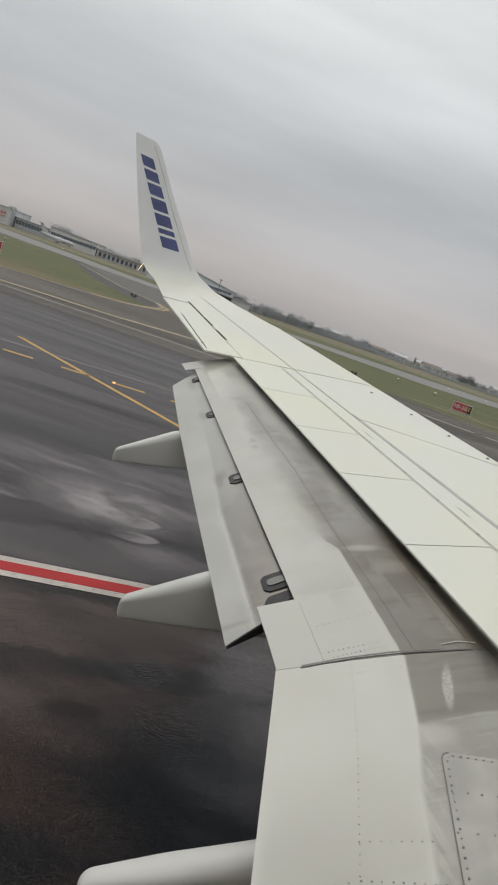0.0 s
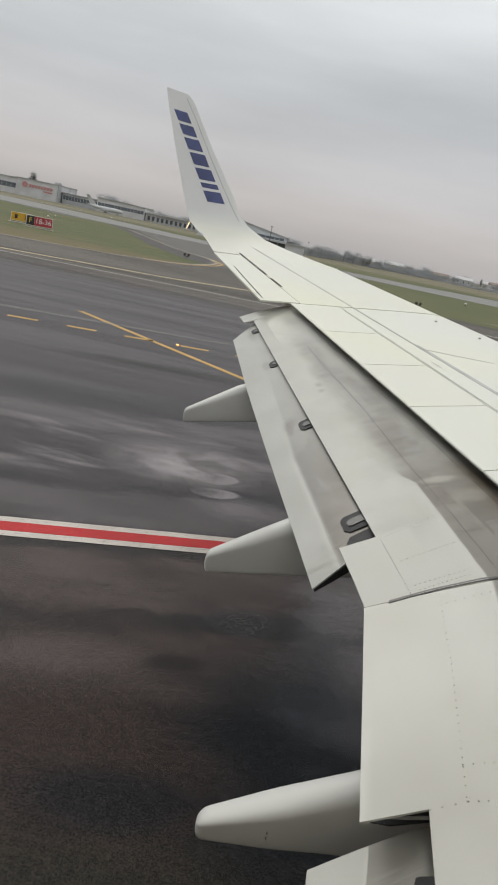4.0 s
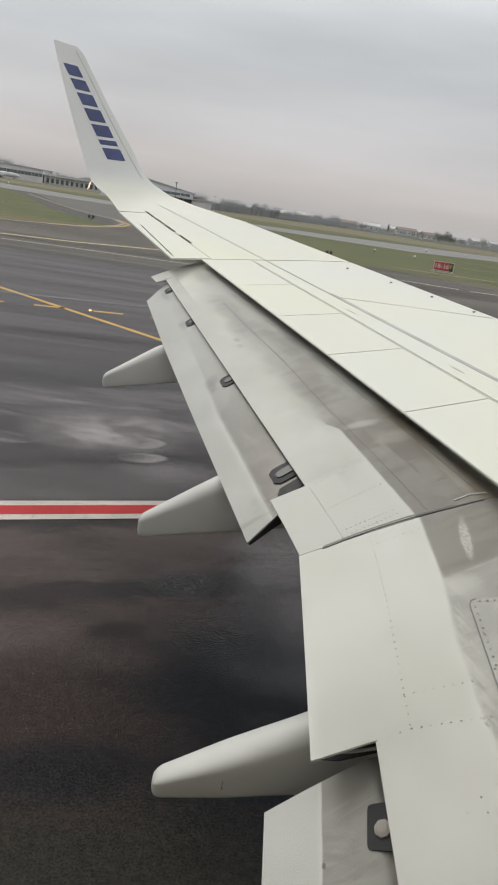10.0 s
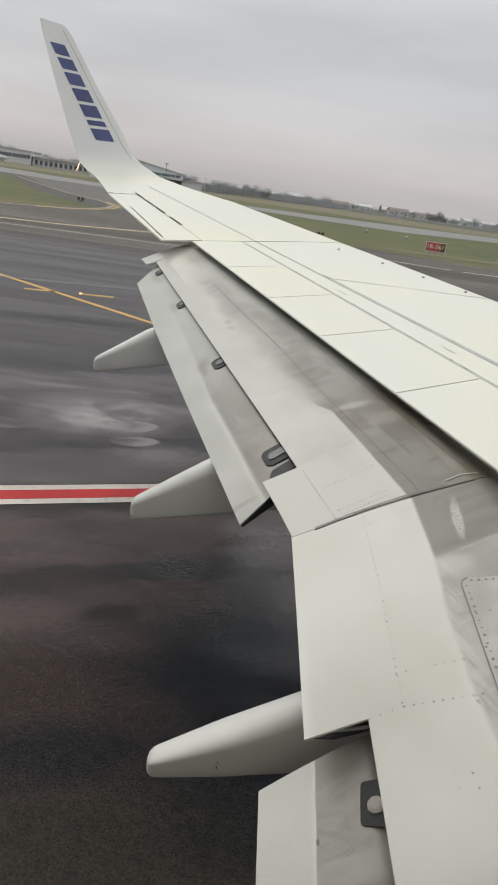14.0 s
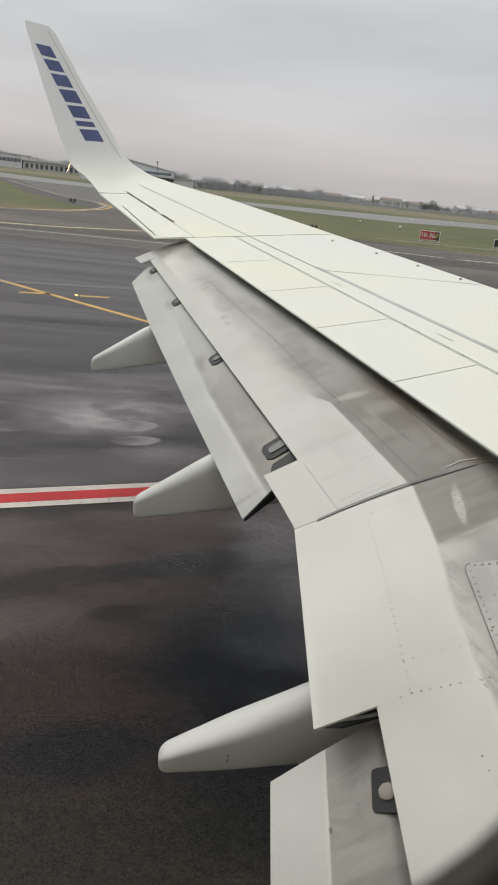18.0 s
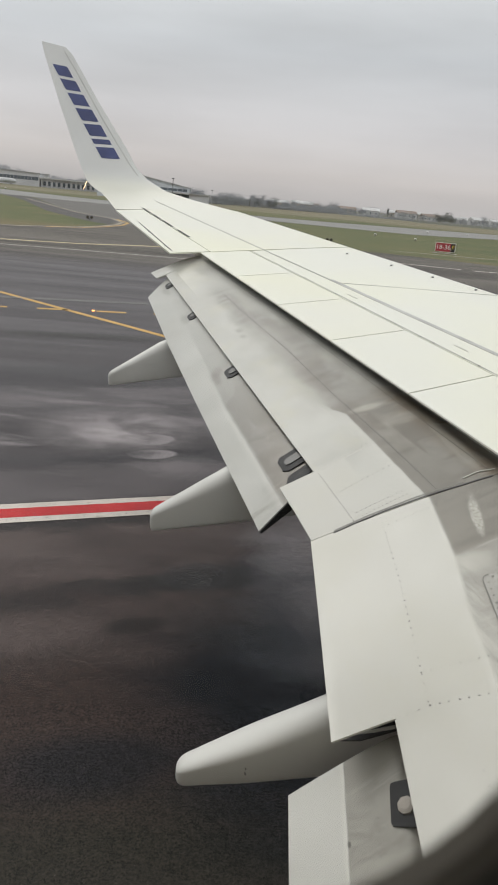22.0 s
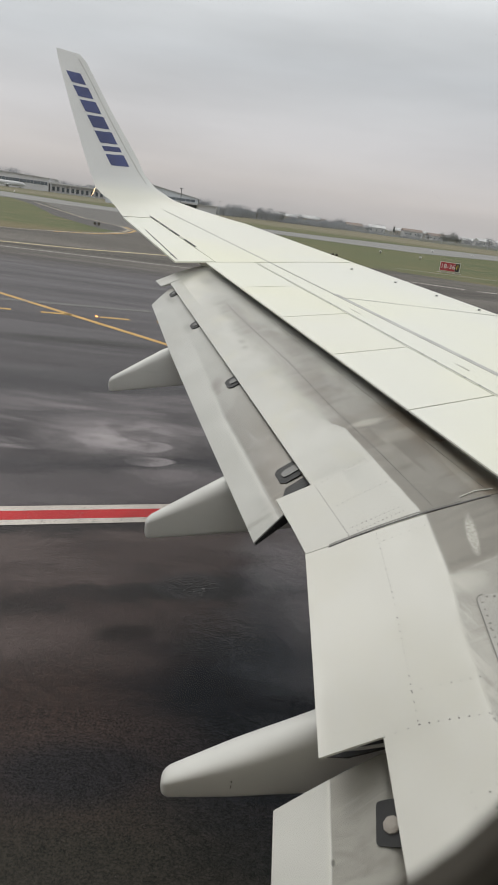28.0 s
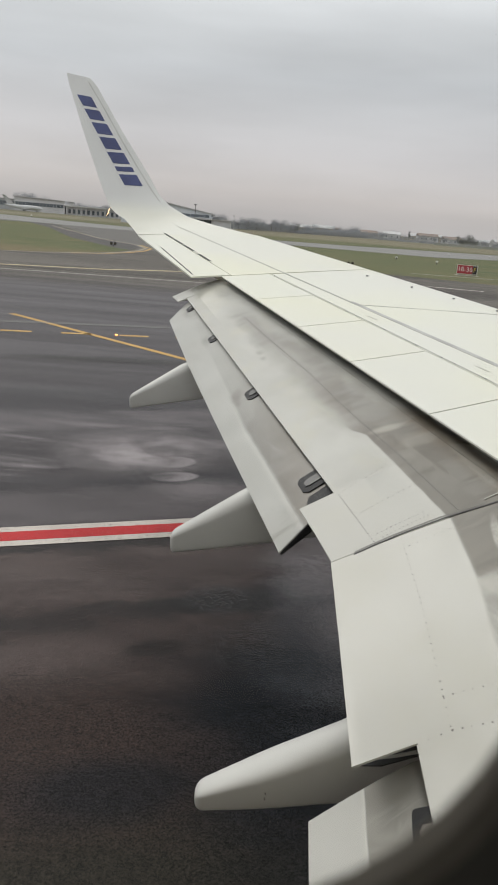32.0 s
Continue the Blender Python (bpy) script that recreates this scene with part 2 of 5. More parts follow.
def outboard_flap_paint():
    k = FlapPaint("outboard_flap_paint").prepared()
    s_, c_ = k.o[0], k.o[1]
    edge = k.along_span([(0.0, 0.12), (1.2, 0.20), (2.3, 0.36), (3.4, 0.42), (4.62, 0.43), (4.74, 0.375), (5.2, 0.405), (6.1, 0.47)], 0.0, 6.1)
    share = k.along_span([(0.0, 0.30), (1.2, 0.38), (2.4, 0.55), (3.6, 0.68), (4.4, 0.82), (4.8, 1.0), (6.1, 1.0)], 0.0, 6.1)
    wild = k.along_span([(0.0, 0.16), (3.8, 0.14), (4.55, 0.10), (4.78, 0.02), (6.1, 0.015)], 0.0, 6.1)
    d = k.math("ADD", k.math("SUBTRACT", edge, c_), k.math("MULTIPLY", k.math("SUBTRACT", k.ragged, 0.5), wild))
    sharp = k.fit(d, -0.008, 0.012)
    loose = k.times(k.fit(d, -0.10, 0.14), k.fit(k.blot, 0.3, 0.55, 0.45, 1.0))
    t = k.math("MULTIPLY", k.fit(s_, 4.45, 4.75), 1.0)
    bare = k.times(k.math("ADD", k.times(loose, k.math("SUBTRACT", 1.0, t)), k.times(sharp, t)), share)
    c = pale_coat(k, (0.444, 0.444, 0.413), (0.522, 0.522, 0.487), (0.357, 0.348, 0.309))
    c = k.mix(k.times(k.fit(k.noise(2.0, (1, 0.8, 1), 5, 0.6, shift=(8, 3, 0)), 0.48, 0.66), 0.4), c, (0.49, 0.475, 0.375))
    # the cleaner square end beside the joint
    c = k.mix(k.times(k.fit(s_, 5.18, 5.24), 0.6), c, (0.535, 0.53, 0.49))
    metal = bare_metal(k, (0.182, 0.172, 0.150), (0.248, 0.237, 0.209), (0.128, 0.111, 0.092))
    metal = k.mix(k.times(k.fit(c_, 0.16, 0.02), k.fit(s_, 3.6, 5.0), k.fit(k.smear, 0.35, 0.6, 0.25, 0.75)), metal, (0.195, 0.160, 0.120))
    c = k.mix(bare, c, metal)
    for x, y, rx, ry, f in ((1.75, 0.22, 0.55, 0.13, 0.42), (2.35, 0.30, 0.28, 0.12, 0.5), (2.55, 0.16, 0.35, 0.10, 0.45), (3.2, 0.12, 0.7, 0.08, 0.35), (3.95, 0.27, 0.42, 0.15, 0.6), (4.62, 0.36, 0.30, 0.10, 0.42), (0.55, 0.10, 0.35, 0.10, 0.3), (2.78, 0.44, 0.05, 0.03, 0.35), (2.62, 0.42, 0.06, 0.03, 0.35)):
        c = k.mix(k.times(k.spot(x, y, rx, ry), k.fit(k.smear, 0.32, 0.62, 0.45, 1.15), f), c, (0.165, 0.150, 0.130))
    # clusters of chordwise scratches
    for x, y, rx, ry in ((4.10, 0.24, 0.42, 0.17), (2.30, 0.20, 0.30, 0.13), (3.3, 0.20, 0.4, 0.08), (5.2, 0.12, 0.6, 0.10)):
        c = k.mix(k.times(k.spot(x, y, rx, ry, 0, (1.3, 0.5)), k.fit(k.hair, 0.54, 0.65), k.fit(k.ragged, 0.36, 0.52, 0.3, 1.0), 0.7), c, (0.115, 0.105, 0.095))
    # pale scuffs
    for x, y, rx, ry, f in ((4.77, 0.22, 0.06, 0.15, 0.7), (5.05, 0.13, 0.10, 0.16, 0.35), (2.05, 0.13, 0.25, 0.05, 0.4), (5.5, 0.02, 0.5, 0.05, 0.4)):
        c = k.mix(k.times(k.spot(x, y, rx, ry, 0.15, (1.2, 0.4)), f), c, (0.40, 0.385, 0.335))
    c = k.mix(k.times(k.fit(d, 0.012, -0.01), k.fit(d, -0.10, -0.01), t, 0.5), c, (0.56, 0.555, 0.52))
    k.bump(k.math("ADD", k.noise(1.5, detail=2), k.math("MULTIPLY", k.smear, 0.08)), 0.12, 0.012)
    return k.done(c, k.fit(bare, 0, 1, 0.42, 0.34), k.math("MULTIPLY", bare, 0.2))


def inboard_flap_paint():
    k = FlapPaint("inboard_flap_paint").prepared()
    s_, c_ = k.o[0], k.o[1]
    edge = k.along_span([(5.9, 0.435), (6.43, 0.61), (6.78, 0.77), (7.19, 0.91), (7.54, 1.01), (7.8, 1.12), (9.3, 1.66)], 5.9, 9.3)
    d = k.math("ADD", k.math("SUBTRACT", edge, c_), k.math("MULTIPLY", k.math("SUBTRACT", k.ragged, 0.5), 0.028))
    bare = k.fit(d, -0.012, 0.022)
    c = pale_coat(k, (0.575, 0.570, 0.529), (0.630, 0.626, 0.584), (0.515, 0.506, 0.44), 0.5)
    metal = bare_metal(k, (0.310, 0.304, 0.277), (0.392, 0.384, 0.351), (0.270, 0.257, 0.225))
    metal = k.mix(k.times(k.fit(k.hair, 0.55, 0.68), 0.35), metal, (0.5, 0.49, 0.45))
    c = k.mix(bare, c, metal)
    # the darker rubbed corner by the joint
    lim = k.math("MINIMUM", k.math("SUBTRACT", k.math("ADD", edge, 0.005), c_), k.math("SUBTRACT", k.math("ADD", 6.44, k.math("MULTIPLY", k.math("SUBTRACT", k.ragged, 0.5), 0.05)), s_))
    c = k.mix(k.times(k.fit(lim, -0.006, 0.02), k.fit(k.blot, 0.3, 0.6, 0.72, 0.95)), c, k.mix(k.fit(k.smear, 0.35, 0.65), (0.190, 0.178, 0.155), (0.235, 0.222, 0.193)))
    # wiped pale runs where the paint ends
    c = k.mix(k.times(k.fit(d, -0.02, 0.01), k.fit(d, 0.13, 0.02), k.fit(s_, 6.38, 6.5), k.fit(k.noise(11, (0.35, 2.2, 1), 5, 0.6), 0.42, 0.58), 0.45), c, (0.56, 0.55, 0.505))
    c = k.mix(k.times(k.fit(d, 0.0, -0.012), k.fit(d, -0.05, -0.012), k.fit(k.smear, 0.4, 0.6), 0.3), c, (0.68, 0.675, 0.635))
    c = k.mix(k.times(k.spot(6.52, 0.56, 0.08, 0.12, 0.2), 0.5), c, (0.52, 0.51, 0.465))
    w = k.blob(6.22, 0.335, 0.19, 0.032, 0.45, k.fit(k.noise(16, detail=4), 0, 1, 0.3, 0.7, False), False, (1.15, 0.55))
    c = k.mix(k.times(w, k.fit(k.noise(60, detail=4, rough=0.7), 0.38, 0.58, 0.35, 0.8)), c, (0.53, 0.52, 0.47))
    # black scuffs on the paint's edge
    c = k.mix(k.times(k.spot(7.26, 0.93, 0.03, 0.014, 0.3, (1.1, 0.6)), k.fit(k.noise(70, detail=3), 0.5, 0.56), 0.6), c, (0.06, 0.055, 0.05))
    k.bump(k.math("ADD", k.noise(1.5, detail=2), k.math("MULTIPLY", k.smear, 0.08)), 0.12, 0.012)
    return k.done(c, k.fit(bare, 0, 1, 0.42, 0.36), k.math("MULTIPLY", bare, 0.15))


def aft_flap_paint():
    k = FlapPaint("aft_flap_paint").prepared()
    s_, c_ = k.o[0], k.o[1]
    edge = k.along_span([(0.0, 0.16), (1.6, 0.19), (3.0, 0.26), (3.6, 0.305), (4.8, 0.315), (5.4, 0.325)], 0.0, 5.4)
    share = k.along_span([(0.0, 0.06), (1.8, 0.12), (2.9, 0.42), (3.7, 0.8), (4.4, 1.0), (5.4, 1.0)], 0.0, 5.4)
    d = k.math("ADD", k.math("SUBTRACT", edge, c_), k.math("MULTIPLY", k.math("SUBTRACT", k.ragged, 0.5), 0.03))
    bare = k.times(k.fit(d, -0.012, 0.025), share)
    c = pale_coat(k, (0.436, 0.438, 0.410), (0.513, 0.513, 0.482), (0.378, 0.369, 0.333), 0.35)
    metal = bare_metal(k, (0.198, 0.191, 0.175), (0.254, 0.247, 0.228), (0.152, 0.142, 0.122))
    c = k.mix(bare, c, metal)
    for x, y, rx, ry, f in ((3.12, 0.235, 0.16, 0.05, 0.55), (3.02, 0.19, 0.10, 0.06, 0.5), (1.50, 0.16, 0.14, 0.06, 0.45), (0.35, 0.15, 0.2, 0.05, 0.35), (4.72, 0.20, 0.35, 0.13, 0.7), (5.0, 0.12, 0.3, 0.25, 0.75), (4.3, 0.10, 0.5, 0.06, 0.5)):
        c = k.mix(k.times(k.spot(x, y, rx, ry), k.fit(k.smear, 0.32, 0.6, 0.4, 1.0), f), c, (0.165, 0.150, 0.130))
    c = k.mix(k.times(k.fit(d, 0.0, -0.01), k.fit(d, -0.06, -0.01), k.fit(s_, 3.0, 4.2), 0.5), c, (0.60, 0.595, 0.56))
    # rubbed inner end, with its dark and light streak reflections painted in
    c = k.mix(k.times(k.fit(s_, 4.95, 5.25), k.fit(k.smear, 0.45, 0.62), 0.6), c, (0.22, 0.20, 0.17))
    c = k.mix(k.times(k.fit(s_, 4.7, 5.1), k.fit(k.hair, 0.60, 0.68), 0.5), c, (0.62, 0.60, 0.55))
    k.bump(k.math("ADD", k.noise(1.5, detail=2), k.math("MULTIPLY", k.smear, 0.08)), 0.12, 0.012)
    return k.done(c, k.fit(bare, 0, 1, 0.42, 0.34), k.math("MULTIPLY", bare, 0.25))


def inboard_aft_flap_paint():
    k = FlapPaint("inboard_aft_flap_paint").prepared()
    s_, c_ = k.o[0], k.o[1]
    edge = k.math("ADD", k.math("MULTIPLY", s_, 0.49), 0.432)
    d = k.math("ADD", k.math("SUBTRACT", edge, c_), k.math("MULTIPLY", k.math("SUBTRACT", k.ragged, 0.5), 0.02))
    bare = k.fit(d, -0.004, 0.006)
    c = pale_coat(k, (0.60, 0.60, 0.56), (0.66, 0.66, 0.62), (0.54, 0.53, 0.48), 0.25)
    smudge = k.noise(5, (1.5, 0.7, 1), 7, 0.65, warp=1.2, turn=0.6)
    metal = k.mix(k.fit(smudge, 0.35, 0.65), (0.285, 0.275, 0.245), (0.385, 0.375, 0.335))
    metal = k.mix(k.times(k.spot(0.0, 0.26, 0.16, 0.2), k.fit(smudge, 0.35, 0.6, 0.4, 1.0), 0.7), metal, (0.19, 0.175, 0.15))
    metal = k.mix(k.times(k.fit(k.hair, 0.57, 0.68), 0.3), metal, (0.46, 0.44, 0.39))
    c = k.mix(bare, c, metal)
    c = k.mix(k.times(k.fit(d, 0.0, -0.006), k.fit(d, -0.03, -0.006), 0.7), c, (0.72, 0.71, 0.66))
    for x, y, rx in ((0.245, 0.545, 0.013),):
        c = k.mix(k.times(k.spot(x, y, rx, rx * 0.6, 0.4, (1.2, 0.5)), 0.7), c, (0.06, 0.055, 0.05))
    k.bump(k.math("ADD", k.noise(1.5, detail=2), k.math("MULTIPLY", smudge, 0.08)), 0.12, 0.012)
    return k.done(c, k.fit(bare, 0, 1, 0.42, 0.36), k.math("MULTIPLY", bare, 0.15))


def fairing_paint():
    k = Nodes("fairing_paint")
    a = k.noise(1.6, (1, 1, 1), 5)
    s = k.noise(4, (0.6, 3, 3), 6)
    c = k.mix(k.fit(a, 0.3, 0.7), (0.60, 0.60, 0.575), (0.68, 0.68, 0.65))
    c = k.mix(k.math("MULTIPLY", k.fit(s, 0.55, 0.8), 0.3), c, (0.40, 0.39, 0.36))
    return k.done(c, k.fit(a, 0.2, 0.8, 0.35, 0.5))


def wet_asphalt():
    k = Nodes("wet_asphalt")
    o = k.xyz(True)
    # distance across the stripes that run along the apron line
    v = k.math("SUBTRACT", o[1], k.math("MULTIPLY", o[0], 0.318))
    grain = k.noise(48, detail=4, rough=0.75, world_space=True)
    stones = k.noise(90, detail=2, rough=0.6, world_space=True, shift=(4, 9, 0))
    clump = k.noise(13, detail=5, rough=0.7, world_space=True, shift=(3, 1, 0))
    wob = k.noise(0.7, (0.5, 1.3, 1), 6, 0.62, True, (2, 7, 0), -0.3)
    soft = k.noise(1.4, (0.6, 1.4, 1), 5, 0.55, True, (5, 1, 0), -0.3)
    lanes = k.noise(0.55, (0.10, 1.0, 1), 7, 0.62, True, (0, 2, 0), -0.3, 0.3)
    fine = k.noise(2.6, (0.10, 1.0, 1), 6, 0.6, True, (8, 5, 0), -0.3, 0.2)
    ve = k.math("ADD", v, k.math("MULTIPLY", k.math("SUBTRACT", soft, 0.5), 1.1))

    def band(lo, hi, edge):
        return k.math("MULTIPLY", k.fit(ve, lo - edge, lo + edge), k.fit(ve, hi + edge, hi - edge))

    c = k.mix(k.fit(lanes, 0.33, 0.67), (0.052, 0.046, 0.050), (0.070, 0.062, 0.067))
    c = k.mix(k.fit(fine, 0.45, 0.7, 0, 0.25), c, (0.085, 0.077, 0.080))
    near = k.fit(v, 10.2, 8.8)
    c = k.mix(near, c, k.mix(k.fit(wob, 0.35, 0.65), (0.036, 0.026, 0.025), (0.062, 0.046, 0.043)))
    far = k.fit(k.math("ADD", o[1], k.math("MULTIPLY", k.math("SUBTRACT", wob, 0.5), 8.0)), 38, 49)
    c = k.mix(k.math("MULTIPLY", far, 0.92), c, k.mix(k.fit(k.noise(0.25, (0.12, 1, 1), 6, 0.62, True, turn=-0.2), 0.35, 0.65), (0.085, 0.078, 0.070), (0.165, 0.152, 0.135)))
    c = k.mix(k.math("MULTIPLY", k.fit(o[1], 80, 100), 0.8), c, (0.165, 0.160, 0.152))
    # pale worn lanes and dark rough ones
    pale = k.math("MULTIPLY", band(9.9, 11.25, 0.22), k.fit(wob, 0.3, 0.55, 0.35, 0.8))
    pale = k.math("MAXIMUM", pale, k.math("MULTIPLY", band(14.7, 16.05, 0.15), k.fit(fine, 0.35, 0.6, 0.1, 0.7)))
    c = k.mix(k.math("MULTIPLY", pale, 0.75), c, (0.150, 0.134, 0.140))
    dull = k.math("MULTIPLY", band(7.65, 9.0, 0.25), k.fit(wob, 0.32, 0.6, 0.2, 0.9))
    dull = k.math("MAXIMUM", dull, k.math("MULTIPLY", k.blob(-1.45, 6.15, 0.95, 0.42, 0.3, wob, soft=(1.2, 0.3)), 0.9))
    c = k.mix(k.math("MULTIPLY", dull, 0.8), c, (0.110, 0.085, 0.080))
    rough_lane = k.math("MAXIMUM", k.math("MULTIPLY", band(16.1, 18.2, 0.25), 0.45), k.math("MULTIPLY", band(11.3, 11.75, 0.12), k.fit(wob, 0.35, 0.6, 0.25, 0.9)))
    rough_lane = k.math("MAXIMUM", rough_lane, k.math("MULTIPLY", band(7.15, 7.55, 0.08), k.fit(wob, 0.35, 0.6, 0.3, 0.95)))
    rough_lane = k.math("MAXIMUM", rough_lane, k.math("MULTIPLY", band(9.0, 9.3, 0.1), k.fit(wob, 0.4, 0.6, 0.2, 0.8)))
    c = k.mix(rough_lane, c, k.mix(near, (0.033, 0.032, 0.037), (0.020, 0.018, 0.018)))
    # red-brown film near the stand, inky wet asphalt under the wing, a green tinge closest in; near shade and lost
    # sheen are painted dark
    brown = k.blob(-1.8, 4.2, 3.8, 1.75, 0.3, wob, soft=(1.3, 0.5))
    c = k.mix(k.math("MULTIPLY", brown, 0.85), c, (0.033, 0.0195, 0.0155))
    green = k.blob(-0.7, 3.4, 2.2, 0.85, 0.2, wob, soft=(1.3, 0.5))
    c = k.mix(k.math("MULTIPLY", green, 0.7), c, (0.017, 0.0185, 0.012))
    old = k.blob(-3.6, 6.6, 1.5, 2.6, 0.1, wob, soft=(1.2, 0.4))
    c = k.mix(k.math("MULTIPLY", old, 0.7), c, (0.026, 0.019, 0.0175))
    inky_shade = k.math("MAXIMUM", k.blob(1.1, 5.4, 1.5, 1.75, 0.3, wob, soft=(1.3, 0.45)), k.math("MULTIPLY", k.blob(-0.6, 4.55, 0.9, 0.4, 0.25, wob, soft=(1.3, 0.4)), 0.8))
    c = k.mix(k.math("MULTIPLY", inky_shade, 0.9), c, (0.010, 0.0135, 0.018))
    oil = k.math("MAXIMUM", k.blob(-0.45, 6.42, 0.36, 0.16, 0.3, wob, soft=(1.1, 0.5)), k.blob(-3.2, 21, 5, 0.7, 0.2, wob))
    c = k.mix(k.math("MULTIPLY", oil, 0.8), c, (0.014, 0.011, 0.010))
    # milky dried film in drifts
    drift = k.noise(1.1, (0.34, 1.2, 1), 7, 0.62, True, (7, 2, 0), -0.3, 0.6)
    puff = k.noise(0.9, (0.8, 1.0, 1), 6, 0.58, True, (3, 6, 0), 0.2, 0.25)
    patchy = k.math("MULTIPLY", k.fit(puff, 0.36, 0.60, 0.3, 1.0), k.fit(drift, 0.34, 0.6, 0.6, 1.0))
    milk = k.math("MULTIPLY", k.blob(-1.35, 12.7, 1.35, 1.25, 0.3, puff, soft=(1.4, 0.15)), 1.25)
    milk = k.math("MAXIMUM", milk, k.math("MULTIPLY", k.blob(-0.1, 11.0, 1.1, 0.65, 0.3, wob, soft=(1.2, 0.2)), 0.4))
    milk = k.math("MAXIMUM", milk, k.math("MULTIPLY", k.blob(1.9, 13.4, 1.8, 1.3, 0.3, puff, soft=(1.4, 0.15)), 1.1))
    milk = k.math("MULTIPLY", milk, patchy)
    # the next three paint the wet film's sky sheen beside the flap
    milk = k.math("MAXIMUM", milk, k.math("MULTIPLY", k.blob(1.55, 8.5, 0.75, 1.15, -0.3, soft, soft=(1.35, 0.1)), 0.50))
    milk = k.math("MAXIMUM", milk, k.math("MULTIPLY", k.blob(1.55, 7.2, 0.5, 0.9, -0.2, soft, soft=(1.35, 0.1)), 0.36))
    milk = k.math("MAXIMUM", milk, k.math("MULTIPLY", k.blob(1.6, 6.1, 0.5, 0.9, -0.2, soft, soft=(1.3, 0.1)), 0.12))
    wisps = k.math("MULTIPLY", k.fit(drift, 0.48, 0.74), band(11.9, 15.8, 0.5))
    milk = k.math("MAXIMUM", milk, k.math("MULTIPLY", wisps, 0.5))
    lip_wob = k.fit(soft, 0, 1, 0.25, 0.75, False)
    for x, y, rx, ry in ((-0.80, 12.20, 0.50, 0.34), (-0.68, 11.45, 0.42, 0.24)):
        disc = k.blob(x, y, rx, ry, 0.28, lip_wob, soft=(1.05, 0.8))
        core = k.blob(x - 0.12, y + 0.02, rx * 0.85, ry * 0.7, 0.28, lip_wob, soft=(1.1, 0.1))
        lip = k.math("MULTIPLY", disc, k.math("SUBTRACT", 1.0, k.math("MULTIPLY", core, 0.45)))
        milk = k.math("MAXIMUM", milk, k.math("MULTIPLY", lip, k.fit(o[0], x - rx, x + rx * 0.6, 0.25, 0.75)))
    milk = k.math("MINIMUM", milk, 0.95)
    # thin blue-grey water film beside the flap, its sky reflection put into the colour
    film_sheen = k.math("MULTIPLY", k.blob(1.25, 7.3, 0.75, 2.0, -0.12, soft, soft=(1.3, 0.35)), 0.55)
    c = k.mix(film_sheen, c, (0.100, 0.107, 0.122))
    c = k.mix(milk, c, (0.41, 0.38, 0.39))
    # stone and pores show where the surface is not filled
    bare = k.math("SUBTRACT", 1.0, k.math("MULTIPLY", k.math("MAXIMUM", k.math("MAXIMUM", milk, film_sheen), k.math("MULTIPLY", k.math("MAXIMUM", pale, dull), 0.6)), 0.85))
    speck = k.math("ADD", k.fit(grain, 0.34, 0.68, -1.1, 1.1, False), k.math("ADD", k.fit(clump, 0.3, 0.7, -0.42, 0.42, False), k.fit(stones, 0.3, 0.7, -0.55, 0.55, False)))
    speck = k.math("MULTIPLY", speck, k.math("ADD", k.math("MULTIPLY", k.math("MAXIMUM", rough_lane, near), 0.35), 0.6))
    gain = k.math("MAXIMUM", k.math("ADD", 1.0, k.math("MULTIPLY", speck, bare)), 0.25)
    c = k.scaled(c, gain)
    chips = k.fit(k.noise(55, detail=2, world_space=True, shift=(2, 2, 0)), 0.735, 0.75)
    c = k.mix(k.math("MULTIPLY", chips, 0.5), c, (0.25, 0.24, 0.22))
    drops = k.noise(1.6, (0.7, 1.3, 1), 6, 0.7, True, (3, 3, 0), -0.3)
    wet = k.math("MAXIMUM", k.blob(0.14, 7.5, 0.40, 0.34, 0.3, drops, soft=(1.2, 0.2)), k.math("MULTIPLY", k.blob(0.40, 6.6, 0.55, 0.5, 0.3, drops, soft=(1.2, 0.2)), 0.4))
    pit = k.noise(40, (0.8, 1.2, 1), 5, 0.7, True, (1, 4, 0), -0.3)
    wet = k.math("MULTIPLY", wet, k.fit(pit, 0.50, 0.60))
    c = k.mix(k.math("MULTIPLY", k.blob(0.25, 7.5, 0.7, 0.36, 0.3, drops, soft=(1.15, 0.5)), 0.6), c, (0.014, 0.015, 0.017))
    k.plug(k.math("SUBTRACT", k.math("ADD", k.math("MULTIPLY", wet, 1.2), 0.12), k.math("MULTIPLY", inky_shade, 0.06)), k.b.inputs["Specular IOR Level"])
    rough = k.fit(lanes, 0.35, 0.65, 0.5, 0.4)
    rough = k.math("SUBTRACT", rough, k.math("MULTIPLY", wet, 0.33))
    rough = k.math("ADD", rough, k.math("MULTIPLY", far, 0.3))
    rough = k.math("ADD", rough, k.math("MULTIPLY", milk, 0.3))
    height = k.math("ADD", grain, k.math("MULTIPLY", clump, 0.5))
    height = k.math("MULTIPLY", height, k.math("ADD", k.math("MULTIPLY", wet, 2.2), 0.9))
    height = k.math("ADD", k.math("MULTIPLY", height, 0.7), k.math("MULTIPLY", k.math("MULTIPLY", wet, pit), 1.5))
    k.bump(height, 0.8, 0.011)
    return k.done(c, rough)


